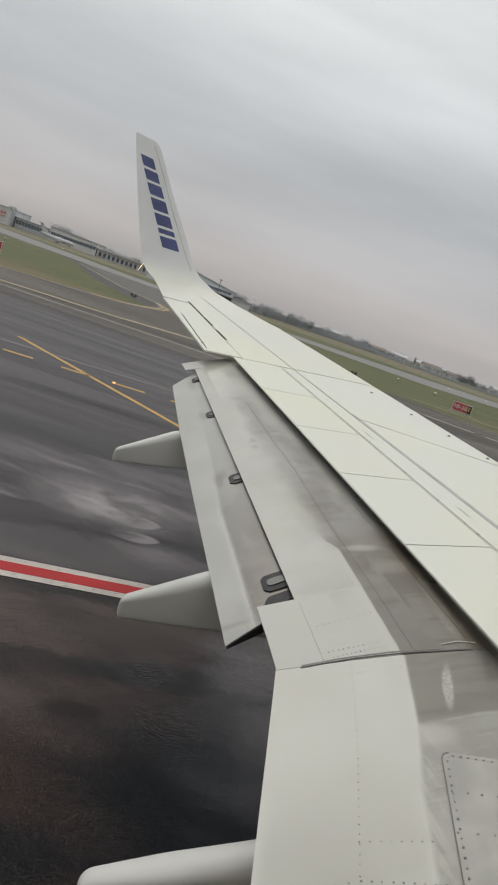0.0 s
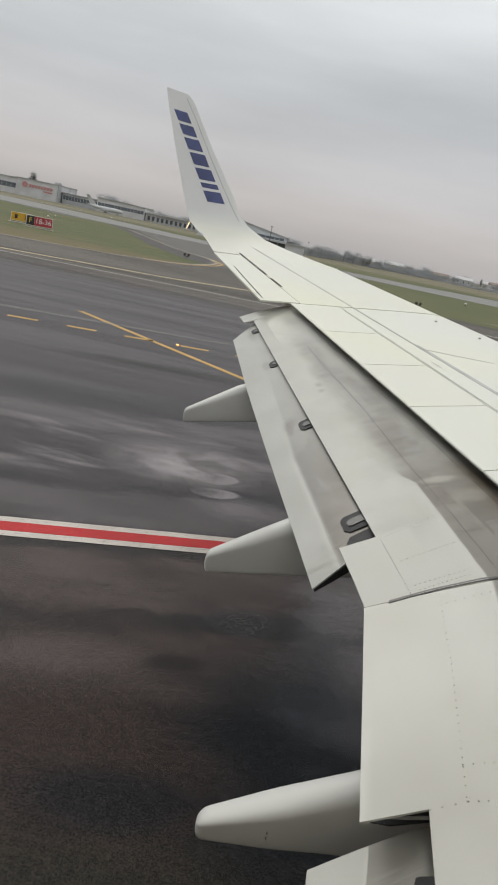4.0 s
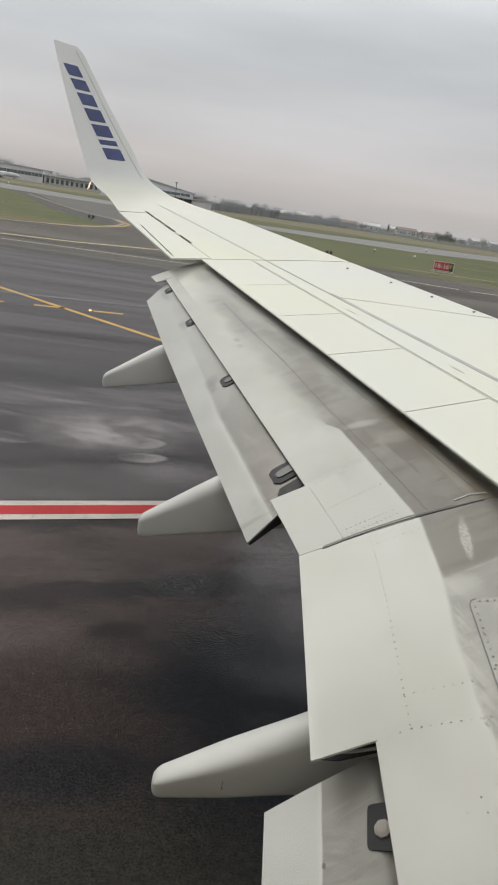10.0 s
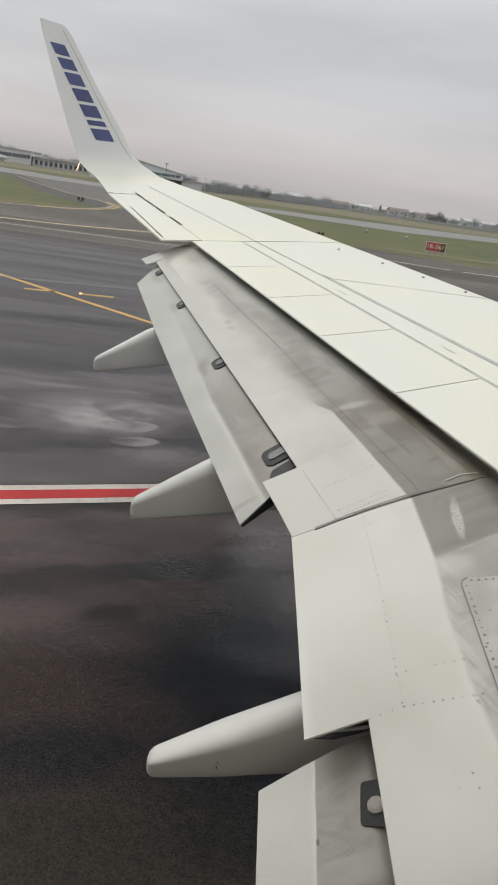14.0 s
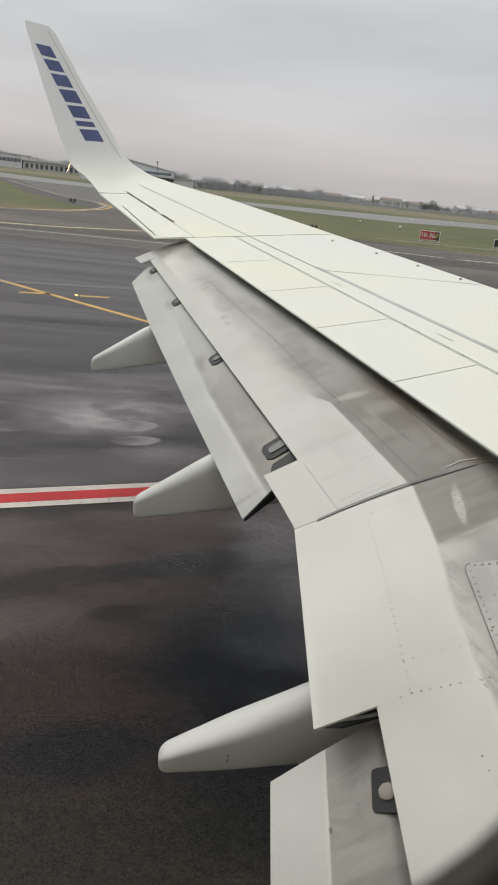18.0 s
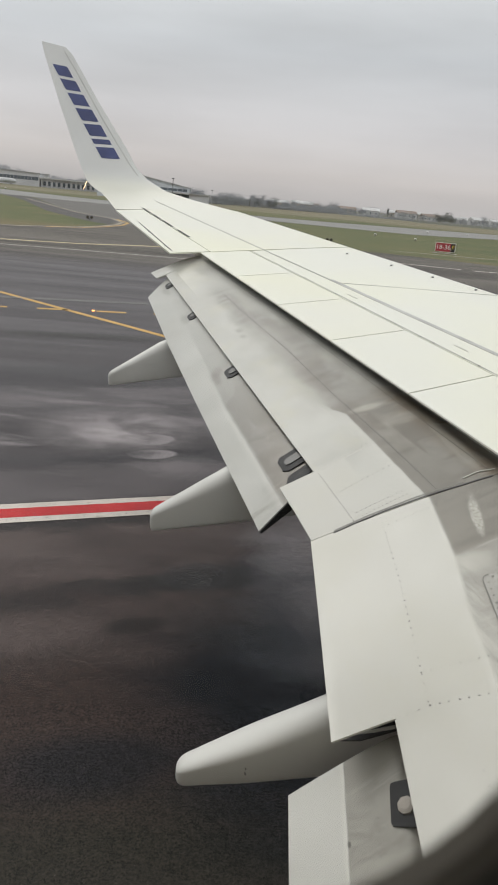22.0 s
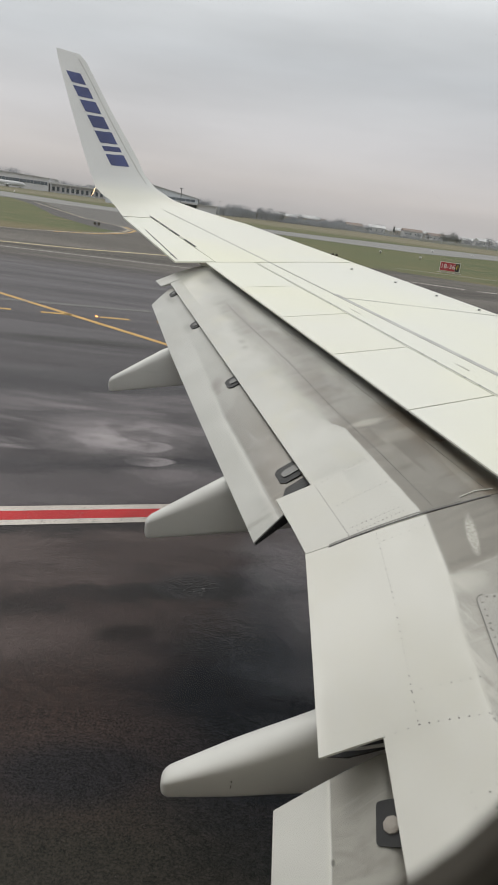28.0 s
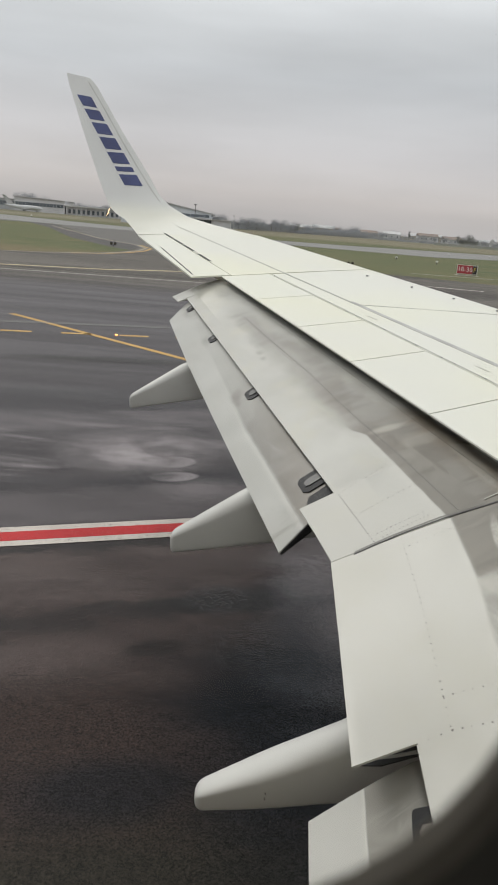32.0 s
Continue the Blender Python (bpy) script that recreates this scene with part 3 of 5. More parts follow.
def field_grass():
    k = Nodes("grass")
    a = k.noise(0.06, (0.5, 1, 1), 6, 0.65, True)
    b = k.noise(0.35, (1, 1, 1), 6, 0.65, True)
    o = k.xyz(True)
    c = k.mix(k.fit(a, 0.35, 0.65), (0.060, 0.082, 0.020), (0.104, 0.108, 0.034))
    c = k.mix(k.fit(b, 0.45, 0.75, 0, 0.5), c, (0.18, 0.145, 0.07))
    tuft = k.noise(1.8, (0.7, 0.35, 1), 6, 0.7, True, (3, 3, 0))
    c = k.mix(k.fit(tuft, 0.50, 0.68, 0, 0.55), c, (0.045, 0.062, 0.018))
    c = k.mix(k.fit(k.noise(0.22, (0.5, 1.4, 1), 6, 0.7, True, (7, 1, 0)), 0.54, 0.68, 0, 0.6), c, (0.215, 0.155, 0.085))
    dry = k.fit(k.math("ADD", o[1], k.math("MULTIPLY", a, 26.0)), 97, 86)
    c = k.mix(k.math("MULTIPLY", dry, 0.6), c, (0.18, 0.132, 0.066))
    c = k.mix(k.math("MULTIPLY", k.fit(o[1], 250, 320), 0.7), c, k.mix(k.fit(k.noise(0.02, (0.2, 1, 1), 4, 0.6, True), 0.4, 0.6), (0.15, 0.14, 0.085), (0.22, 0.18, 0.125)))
    k.bump(b, 0.8, 0.15)
    return k.done(c, 0.9)


def line_paint(name, colour, wear=0.5):
    k = Nodes(name)
    a = k.noise(16, detail=6, rough=0.7, world_space=True)
    b = k.noise(1.3, detail=4, world_space=True)
    c = k.mix(k.fit(b, 0.3, 0.7), tuple(v * 0.82 for v in colour), colour)
    c = k.mix(k.fit(a, 0.54, 0.70, 0, wear), c, (0.10, 0.09, 0.088))
    c = k.mix(k.fit(k.noise(48, detail=3, rough=0.7, world_space=True), 0.46, 0.62, 0, wear * 0.5), c, tuple(v * 0.45 for v in colour))
    k.bump(k.noise(90, world_space=True), 0.4, 0.004)
    k.b.inputs["Specular IOR Level"].default_value = 0.15
    return k.done(c, 0.6)


WHITE = wing_paint()
FLAP = outboard_flap_paint()
FLAP_IN = inboard_flap_paint()
FLAP_AFT = aft_flap_paint()
FLAP_AFT_IN = inboard_aft_flap_paint()
FAIRING = fairing_paint()
ASPHALT = wet_asphalt()
GRASS = field_grass()
DARK = simple("dark_gap", (0.018, 0.018, 0.02), 0.7)
SEAL_SLOT_SHADE = simple("seal_rubber_slot_shade", (0.07, 0.07, 0.07), 0.6)
STEEL = simple("bare_steel", (0.42, 0.42, 0.41), 0.35, 0.6, 0.2, 8)
LINE_GREY = simple("panel_sealant", (0.46, 0.46, 0.42), 0.6)
LINE_PALE = simple("access_plate_paint", (0.60, 0.595, 0.53), 0.6)
WALKWAY = simple("walkway_line", (0.45, 0.45, 0.43), 0.7)
BLUE = simple("navy_lettering", (0.058, 0.072, 0.185), 0.4)
RIVET = simple("rivet_steel", (0.19, 0.185, 0.172), 0.5, 0.3)
PAINT_WHITE = line_paint("white_line_paint", (0.70, 0.645, 0.59), 0.6)
PAINT_RED = line_paint("red_line_paint", (0.57, 0.042, 0.046), 0.5)
PAINT_YELLOW = line_paint("yellow_line_paint", (0.62, 0.39, 0.13), 0.45)


def glow(name, colour, strength):
    k = Nodes(name)
    k.b.inputs["Emission Color"].default_value = (*colour, 1)
    k.b.inputs["Emission Strength"].default_value = strength
    return k.done(colour, 0.3)


def pane_glass():
    k = Nodes("window_glass")
    tr, gl, mx, fr = (k.n.new(t) for t in ("ShaderNodeBsdfTransparent", "ShaderNodeBsdfGlossy", "ShaderNodeMixShader", "ShaderNodeFresnel"))
    tr.inputs[0].default_value = (0.985, 0.985, 0.98, 1)
    gl.inputs["Roughness"].default_value = 0.02
    fr.inputs[0].default_value = 1.25
    k.l.new(fr.outputs[0], mx.inputs[0])
    k.l.new(tr.outputs[0], mx.inputs[1])
    k.l.new(gl.outputs[0], mx.inputs[2])
    k.l.new(mx.outputs[0], k.n["Material Output"].inputs[0])
    return k.m


# ---- mesh helpers ----
def mesh_object(name, verts, faces, material, parent=None, smooth=False, label="", at=None):
    me = bpy.data.meshes.new(name)
    me.from_pydata([tuple(v) for v in verts], [], [tuple(f) for f in faces])
    bm = bmesh.new()
    bm.from_mesh(me)
    bmesh.ops.recalc_face_normals(bm, faces=bm.faces)
    bm.to_mesh(me)
    bm.free()
    me.materials.append(material)
    if smooth:
        me.polygons.foreach_set("use_smooth", [True] * len(me.polygons))
        me.set_sharp_from_angle(angle=radians(35))
    ob = new(name, me)
    if at is not None:
        ob.matrix_world = at
    if parent is not None:
        ob.parent = parent
        if at is not None and parent.matrix_world != Matrix():
            ob.matrix_parent_inverse = parent.matrix_world.inverted()
    if label:
        ob["label"] = label
    return ob


def plate(points, drop, bevel=0.0):
    """Verts and faces of a polygon given by its top points, drawn down by the vector or height drop."""
    d = Vector(drop) if not isinstance(drop, (int, float)) else Vector((0, 0, -drop))
    n = len(points)
    top = [Vector(p) for p in points]
    v = top + [p + d for p in top]
    f = [list(range(n)), list(range(2 * n - 1, n - 1, -1))]
    f += [[i, n + i, n + (i + 1) % n, (i + 1) % n] for i in range(n)]
    return v, f


def box(x0, y0, z0, x1, y1, z1):
    return plate([(x0, y0, z1), (x1, y0, z1), (x1, y1, z1), (x0, y1, z1)], z1 - z0)


def joined(parts):
    v, f = [], []
    for pv, pf in parts:
        k = len(v)
        v += list(pv)
        f += [[i + k for i in q] for q in pf]
    return v, f


def loft(rings, closed=True, caps=True):
    n = len(rings[0])
    v = [p for ring in rings for p in ring]
    f = []
    for a in range(len(rings) - 1):
        for i in range(n if closed else n - 1):
            j = (i + 1) % n
            f.append([a * n + i, a * n + j, (a + 1) * n + j, (a + 1) * n + i])
    if caps:
        f += [list(range(n)), list(range((len(rings) - 1) * n, len(rings) * n))]
    return v, f


def tube(points, radius, sides=8):
    rings = []
    pts = [Vector(p) for p in points]
    for i, p in enumerate(pts):
        t = (pts[min(i + 1, len(pts) - 1)] - pts[max(i - 1, 0)]).normalized()
        a = t.cross(Vector((0, 0, 1)))
        a = Vector((1, 0, 0)) if a.length < 1e-4 else a.normalized()
        b = t.cross(a)
        r = radius[i] if isinstance(radius, (list, tuple)) else radius
        rings.append([p + a * math.cos(2 * math.pi * q / sides) * r + b * math.sin(2 * math.pi * q / sides) * r for q in range(sides)])
    return loft(rings)


def thing(name, label, category, group="", kind="", at=None):
    ob = tagged(new(name), label, category, group, kind)
    if at is not None:
        ob.matrix_world = at
    return ob


def part(name, geo, material, parent, label="", smooth=False, at=None):
    return mesh_object(name, geo[0], geo[1], material, parent, smooth, label, at)


def solid(name, geo, material, label, category, kind="", group="", smooth=False):
    return tagged(mesh_object(name, geo[0], geo[1], material, None, smooth), label, category, group, kind)


# ---- the ground ----
def strip(points, width, z=0.024, thick=0.004):
    """A flat painted band along a line of ground points."""
    pts = [Vector((*p, 0)) for p in points]
    left, right = [], []
    for i, p in enumerate(pts):
        t = (pts[min(i + 1, len(pts) - 1)] - pts[max(i - 1, 0)]).normalized()
        s = Vector((-t.y, t.x, 0)) * width / 2
        left.append(p + s)
        right.append(p - s)
    n = len(pts)
    v = [(*q.xy, z) for q in left + right] + [(*q.xy, z - thick) for q in left + right]
    f = []
    for i in range(n - 1):
        f += [[i, i + 1, n + i + 1, n + i], [i, 2 * n + i, 2 * n + i + 1, i + 1], [n + i, n + i + 1, 3 * n + i + 1, 3 * n + i]]
    f += [[0, n, 3 * n, 2 * n], [n - 1, 3 * n - 1, 4 * n - 1, 2 * n - 1]]
    return v, f


def sheet(points, z):
    return [(x, y, z) for x, y in points], [list(range(len(points)))]


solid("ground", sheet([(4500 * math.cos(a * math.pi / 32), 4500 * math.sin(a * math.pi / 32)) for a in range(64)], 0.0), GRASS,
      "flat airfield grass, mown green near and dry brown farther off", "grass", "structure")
APRON = [(-400, -80), (400, -80), (400, -20), (120, 45), (60, 62), (30.2, 74.1), (21, 78.5), (14.4, 81.4), (8, 92), (5, 120), (6, 160), (10, 171),
         (24.4, 170), (44, 168), (82, 206), (200, 300), (420, 470), (420, 560), (230, 390), (115, 289), (31.5, 222), (8, 212), (-42.7, 238.6), (-94.6, 287),
         (-122.7, 303), (-420, 520), (-420, 420), (-180, 255), (-80, 199), (-57, 180), (-44, 189), (-41.5, 186), (-20.7, 118), (-13.4, 104.2), (-11.4, 95), (-11.3, 88), (-12.0, 82),
         (-13.3, 77), (-17.4, 70.4), (-21.6, 67.1), (-26.1, 65.5), (-90, 58), (-400, 20)]
solid("apron", sheet(APRON, 0.018), ASPHALT, "dark damp asphalt apron and taxiways with milky dried stains, painted sheen and shade", "asphalt", "structure")

solid("runway", sheet([(-420, 425), (-180, 260), (-80, 204), (-40, 188), (5, 178), (24.4, 172), (44, 170), (82, 208), (200, 302), (420, 472), (420, 556), (230, 386), (115, 286), (31.5, 219), (8, 209), (-42.7, 235), (-94.6, 283), (-122.7, 299), (-420, 514)], 0.024),
      simple("pale_runway_concrete", (0.225, 0.222, 0.215), 0.8, 0, 0.15, 0.05, world_space=True), "pale grey concrete runway beyond the grass", "runway", "structure")
for off, w, mat, what in ((0.215, 0.15, PAINT_WHITE, "white"), (0.0, 0.27, PAINT_RED, "red"), (-0.215, 0.15, PAINT_WHITE, "white")):
    pts = [(x, 9.545 + 0.318 * x + off * 1.05) for x in (-14, -6, -2, 2, 6, 14)]
    solid("safety_line", strip(pts, w, 0.024 if mat is PAINT_WHITE else 0.025), mat, "worn %s stripe of the apron safety line on asphalt" % what, "road marking", "structure", "apron safety line")
solid("taxi_line", strip([(-8.1, 28.75), (-1.0, 21.8), (2.5, 18.4)], 0.24), PAINT_YELLOW, "yellow painted taxi line across dark asphalt", "road marking", "structure")
for i in range(7):
    x = -11.05 + 1.86 * i
    solid("lead_in_dash", strip([(x, 24.25 + (x + 9.19) * 0.225), (x + 0.95, 24.25 + (x + 10.14) * 0.225)], 0.26), PAINT_YELLOW,
          "short yellow dash of a broken taxi line", "road marking", "structure", "broken yellow line")
solid("edge_line", strip([(-60, 36), (-20, 50.4), (-9.25, 54.9), (-3.6, 59.5), (6, 64)], 0.6), line_paint("faded_yellow_paint", (0.62, 0.52, 0.32)), "faded yellow edge line across the taxiway", "road marking", "structure")
solid("edge_line", strip([(-60, 43), (-19.1, 48.2), (-8.3, 49.6), (-1.2, 50.2), (8, 53)], 0.30), line_paint("dull_white_paint", (0.46, 0.44, 0.40)), "thin white edge line across the taxiway", "road marking", "structure")
for a, b in (((12, 66.4), (21.3, 64.6)), ((22.2, 64.2), (34, 66.5))):
    solid("edge_line", strip([a, b], 0.45), PAINT_WHITE, "thin white taxiway line beyond the wing", "road marking", "structure")
for w, pts in ((0.0, [(-40, 172), (-20.0, 116.5), (-12.7, 103.0), (-10.7, 95), (-10.6, 88), (-11.4, 81.6), (-12.8, 76.2), (-17.2, 69.4), (-26, 64.6)]),
               (1.1, [(-12.3, 103.0), (-10.0, 95), (-9.9, 88), (-10.8, 81.6), (-12.3, 76.2), (-15.0, 72.0)])):
    solid("holding_line", strip(pts, 0.35), PAINT_YELLOW if w else line_paint("pale_edge_paint", (0.46, 0.40, 0.30)), "yellow edge line curving round the grass island", "road marking", "structure")

# slotted drain with its teeth across the apron
drain = thing("drain_channel", "pale saw-toothed slotted drain set in the asphalt", "drain", kind="structure")
part("channel", strip([(-16, 24.56), (4, 29.9)], 0.5, 0.021, 0.002), simple("drain_dark", (0.03, 0.03, 0.032), 0.6), drain)
teeth = []
for i in range(180):
    x = -15.8 + i * 0.108
    y = 24.56 + (x + 16) * 0.267
    teeth.append(plate([(x, y - 0.24, 0.026), (x + 0.05, y - 0.22, 0.026), (x + 0.05, y + 0.26, 0.026), (x, y + 0.24, 0.026)], 0.006))
tagged(part("grating_teeth", joined(teeth), simple("drain_concrete", (0.20, 0.19, 0.18), 0.7), drain), kind="stuff")

solid("taxiway_lamp", tube([(-3.72, 25.5, 0.018), (-3.72, 25.5, 0.05)], 0.05, 10), glow("amber_lamp", (1.0, 0.38, 0.10), 2.6), "small amber inset light glowing in the asphalt", "lamp")

# ---- the wing ----
def zw(y):
    return 3.95 - 0.1051 * (15.61 - y)


def x_spoiler(y):
    return 3.105 - 0.3335 * y


def x_aileron(y):
    return 2.57 - 0.323 * y if y < 12.81 else -1.568 - 0.243 * (y - 12.81)


def x_lead(y):
    return 8.25 - 0.556 * y


SKEW = 0.72
wing = thing("airliner_wing", "white airliner wing with extended flaps and an upturned winglet", "aircraft wing")


def along(y0, x_of, x):
    """The point of the slanting section that starts at the trailing edge y0, at the forward place x."""
    return y0 + SKEW * (x - x_of(y0))


def lead_x(y0, x_of):
    # where the slanting section meets the leading edge
    return (8.25 - 0.556 * (y0 - SKEW * x_of(y0))) / (1 + 0.556 * SKEW)


def section(y0, x_of, back, step=0.035, rear=None):
    """One closed ring of the wing: recessed aft of back, on the wing's plane ahead of it, rounded at the nose."""
    xt, xl = rear or x_of(y0) + 0.12, lead_x(y0, x_of)
    chord = xl - xt
    deep = 0.11 * chord
    ring = []
    for x, dz in ((xt, -0.03 - step), (back - 0.001, -step), (back, 0.0), (back + 0.25 * (xl - back), 0.002), (back + 0.55 * (xl - back), 0.004), (xl - 0.22, 0.002)):
        ring.append((x, dz))
    for a in range(1, 10):
        t = a * math.pi / 10
        ring.append((xl - 0.22 + 0.36 * math.sin(t), -deep * 0.35 + (0.002 + deep * 0.35) * math.cos(t) if t < math.pi / 2 else -deep * 0.35 + deep * 0.3 * math.cos(t)))
    ring += [(xl - 0.3, -deep * 0.7), (back + 0.3 * (xl - back), -deep), (xt, -0.09 - step)]
    out = []
    for x, dz in ring:
        y = along(y0, x_of, x)
        out.append(Vector((x, y, zw(y) + dz)))
    return out


def x_hinge_at(y0):
    # hinge line x = 4.39 - 0.384 y met along the slanting section
    return (4.39 - 0.384 * (y0 - SKEW * x_spoiler(y0))) / (1 + 0.384 * SKEW)


def x_ail_front(y0):
    return (3.38 - 0.344 * (y0 - SKEW * x_aileron(y0))) / (1 + 0.344 * SKEW)


inner = [section(y0, x_spoiler, x_hinge_at(y0)) for y0 in (3.2, 3.9, 5.0, 6.2, 7.3, 8.4, 9.1, 9.66)]
part("wing_skin", loft(inner), WHITE, wing, smooth=True)
outer = [section(y0, x_aileron, x_ail_front(y0), rear=x_ail_front(y0) - 0.06) for y0 in (9.445, 10.5, 11.6, 12.81)]
outer_skin = part("wing_skin", loft(outer), WHITE, wing, smooth=True)
root = []
for y0, xt, xl in ((0.319, 2.05, 8.4), (2.0, 2.15, 7.2), (3.6, 2.1, 6.0)):
    root.append([Vector((xt, y0, zw(y0) - 0.12)), Vector((xt + 0.8, y0, zw(y0))), Vector((xl - 0.4, y0, zw(y0) + 0.02)), Vector((xl, y0, zw(y0) - 0.3)), Vector((xl - 0.5, y0, zw(y0) - 0.6)), Vector((xt + 0.5, y0, zw(y0) - 0.5))])
part("wing_root", loft(root), WHITE, wing)


def airfoil_ring(te, le, normal, thick, n=9, top=1.0):
    """A thin closed profile from trailing to leading edge; normal points to its upper, inner side."""
    te, le, nv = Vector(te), Vector(le), Vector(normal).normalized()
    ring = []
    for i in range(n + 1):
        u = i / n
        h = thick * (1.48 * math.sqrt(max(1 - u, 0)) - 0.63 * (1 - u) - 1.76 * (1 - u) ** 2 + 1.42 * (1 - u) ** 3 - 0.51 * (1 - u) ** 4)
        ring.append(te.lerp(le, u) + nv * max(h * top, 0.004) * 2.2)
    for i in range(n - 1, 0, -1):
        u = i / n
        h = thick * (1.48 * math.sqrt(1 - u) - 0.63 * (1 - u) - 1.76 * (1 - u) ** 2 + 1.42 * (1 - u) ** 3 - 0.51 * (1 - u) ** 4)
        ring.append(te.lerp(le, u) - nv * max(h, 0.004) * 2.2)
    return ring


# tip and winglet: trailing edge x, y, z; leading edge x, y, z; thickness share; tilt of the inner side
yt = 12.83
xl12 = lead_x(yt, x_aileron)
y12 = along(yt, x_aileron, xl12)
TIP = [((x_aileron(yt), yt, zw(yt)), (xl12 + 0.05, y12, zw(y12) - 0.03), 0.05, 3),
       ((-1.82, 13.85, zw(13.85)), (0.06, 14.66, zw(14.66) - 0.03), 0.038, 6),
       ((-2.06, 14.72, zw(14.72) + 0.01), (-0.42, 15.08, zw(15.08) + 0.0), 0.030, 14),
       ((-2.26, 15.07, 3.945), (-0.92, 15.28, 4.00), 0.022, 32),
       ((-2.42, 15.25, 4.07), (-1.29, 15.38, 4.18), 0.019, 56),
       ((-2.53, 15.33, 4.28), (-1.53, 15.44, 4.40), 0.017, 70),
       ((-2.68, 15.43, 4.60), (-1.70, 15.49, 4.68), 0.018, 75),
       ((-3.04, 15.66, 5.45), (-2.27, 15.68, 5.45), 0.014, 75),
       ((-3.37, 15.90, 6.28), (-2.84, 15.90, 6.28), 0.010, 75),
       ((-3.42, 15.94, 6.46), (-2.98, 15.93, 6.40), 0.007, 75)]
rings = []
for (te, le, th, tilt), top in zip(TIP, (0.06, 0.35, 0.75, 1, 1, 1, 1, 1, 1, 1)):
    rings.append(airfoil_ring(te, le, (0, -math.sin(radians(tilt)), math.cos(radians(tilt))), th, top=top))
WINGLET = winglet_paint()
winglet = part("winglet", loft(rings), WINGLET, wing, "blended white winglet with a dark blue word", smooth=True)

# dark blue blocks in place of the airline's word, on the inner side of the winglet
wl_dir = Vector((-0.345, 0.135, 0.93)).normalized()
wl_low = Vector((-2.00, 15.46, 4.50))
wl_up = Vector((-3.06, 15.86, 6.07))
run = wl_up - wl_low
side = Vector((1, 0, 0)) - run.normalized() * Vector((1, 0, 0)).dot(run.normalized())
side.normalize()
inward = run.normalized().cross(side)
inward = inward if inward.y < 0 else -inward
widths = [0.225, 0.10, 0.235, 0.245, 0.235, 0.215, 0.225]
total, at_u = sum(widths) + 6 * 0.06, 0.0
skin = BVHTree.FromPolygons([v_.co for v_ in winglet.data.vertices], [p_.vertices for p_ in winglet.data.polygons])
for w in widths:
    a, b = at_u / total, (at_u + w) / total
    hw = 0.15 - 0.045 * (a + b) / 2
    grid_v, grid_f = [], []
    for i in range(6):
        for j in range(6):
            q = j / 5 * 2 - 1
            u = a + (b - a) * i / 5 - 0.045 * q
            p = wl_low + run * u + side * hw * q
            hit = skin.ray_cast(p + Vector((0, -1.5, 0)), Vector((0, 1, 0)))[0]
            grid_v.append((hit if hit is not None else p) + Vector((0, -0.006, 0.001)))
    for i in range(5):
        for j in range(5):
            grid_f.append((i * 6 + j, i * 6 + j + 1, i * 6 + j + 7, i * 6 + j + 6))
    block = part("lettering_block", (grid_v, grid_f), BLUE, winglet, "dark blue block of a painted word")
    at_u += w + 0.06
seam_v, seam_f = [], []
SEAM = [(-2.99, 6.32), (-2.72, 5.95), (-2.28, 5.30), (-1.92, 4.80), (-1.66, 4.45), (-1.48, 4.24)]
for i in range(31):
    u = i / 30 * (len(SEAM) - 1)
    j = min(int(u), len(SEAM) - 2)
    x = SEAM[j][0] + (SEAM[j + 1][0] - SEAM[j][0]) * (u - j)
    z = SEAM[j][1] + (SEAM[j + 1][1] - SEAM[j][1]) * (u - j)
    for d in (-0.012, 0.012):
        hit = skin.ray_cast(Vector((x + d, 13.6, z)), Vector((0, 1, 0)))[0]
        seam_v.append((hit if hit is not None else Vector((x + d, 15.6, z))) + Vector((0, -0.004, 0.001)))
    if i:
        seam_f.append((2 * i - 2, 2 * i - 1, 2 * i + 1, 2 * i))
part("edge_seam", (seam_v, seam_f), simple("seam_grey", (0.50, 0.50, 0.48), 0.5), winglet)
part("navigation_light", tube([(-2.47, 15.18, 3.90), (-2.44, 15.18, 3.95), (-2.42, 15.18, 4.02), (-2.40, 15.18, 4.06)], [0.004, 0.009, 0.009, 0.004], 8), glow("position_lamp", (1.0, 0.7, 0.42), 1.3), winglet, "small glowing position light")

# spoilers
edges = [9.67, 8.42, 7.27, 6.18, 5.01, 3.86]


def spoiler(ya, yb):
    pts = []
    for y0, side_gap in ((ya - 0.007, 0), (yb + 0.007, 0)):
        xh = x_hinge_at(y0) - 0.012
        row = []
        for x in (x_spoiler(y0), (x_spoiler(y0) + xh) / 2, xh):
            y = along(y0, x_spoiler, x)
            row.append(Vector((x, y, zw(y) + 0.002)))
        pts.append(row)
    top = [pts[0][0], pts[0][1], pts[0][2], pts[1][2], pts[1][1], pts[1][0]]
    v, f = plate(top, 0.012)
    return v, f


for y0 in edges[1:-1]:
    xa, xb = x_spoiler(y0) + 0.01, x_hinge_at(y0) - 0.01
    ya_, yb_ = along(y0, x_spoiler, xa), along(y0, x_spoiler, xb)
    wing_gap = [Vector((xa, ya_ - 0.02, zw(ya_) - 0.013)), Vector((xa, ya_ + 0.02, zw(ya_) - 0.013)), Vector((xb, yb_ + 0.02, zw(yb_) - 0.013)), Vector((xb, yb_ - 0.02, zw(yb_) - 0.013))]
    part("gap_seal", plate(wing_gap, 0.004), DARK, wing)
for ya, yb in zip(edges, edges[1:]):
    sp = part("spoiler", spoiler(ya, yb), WHITE, wing)
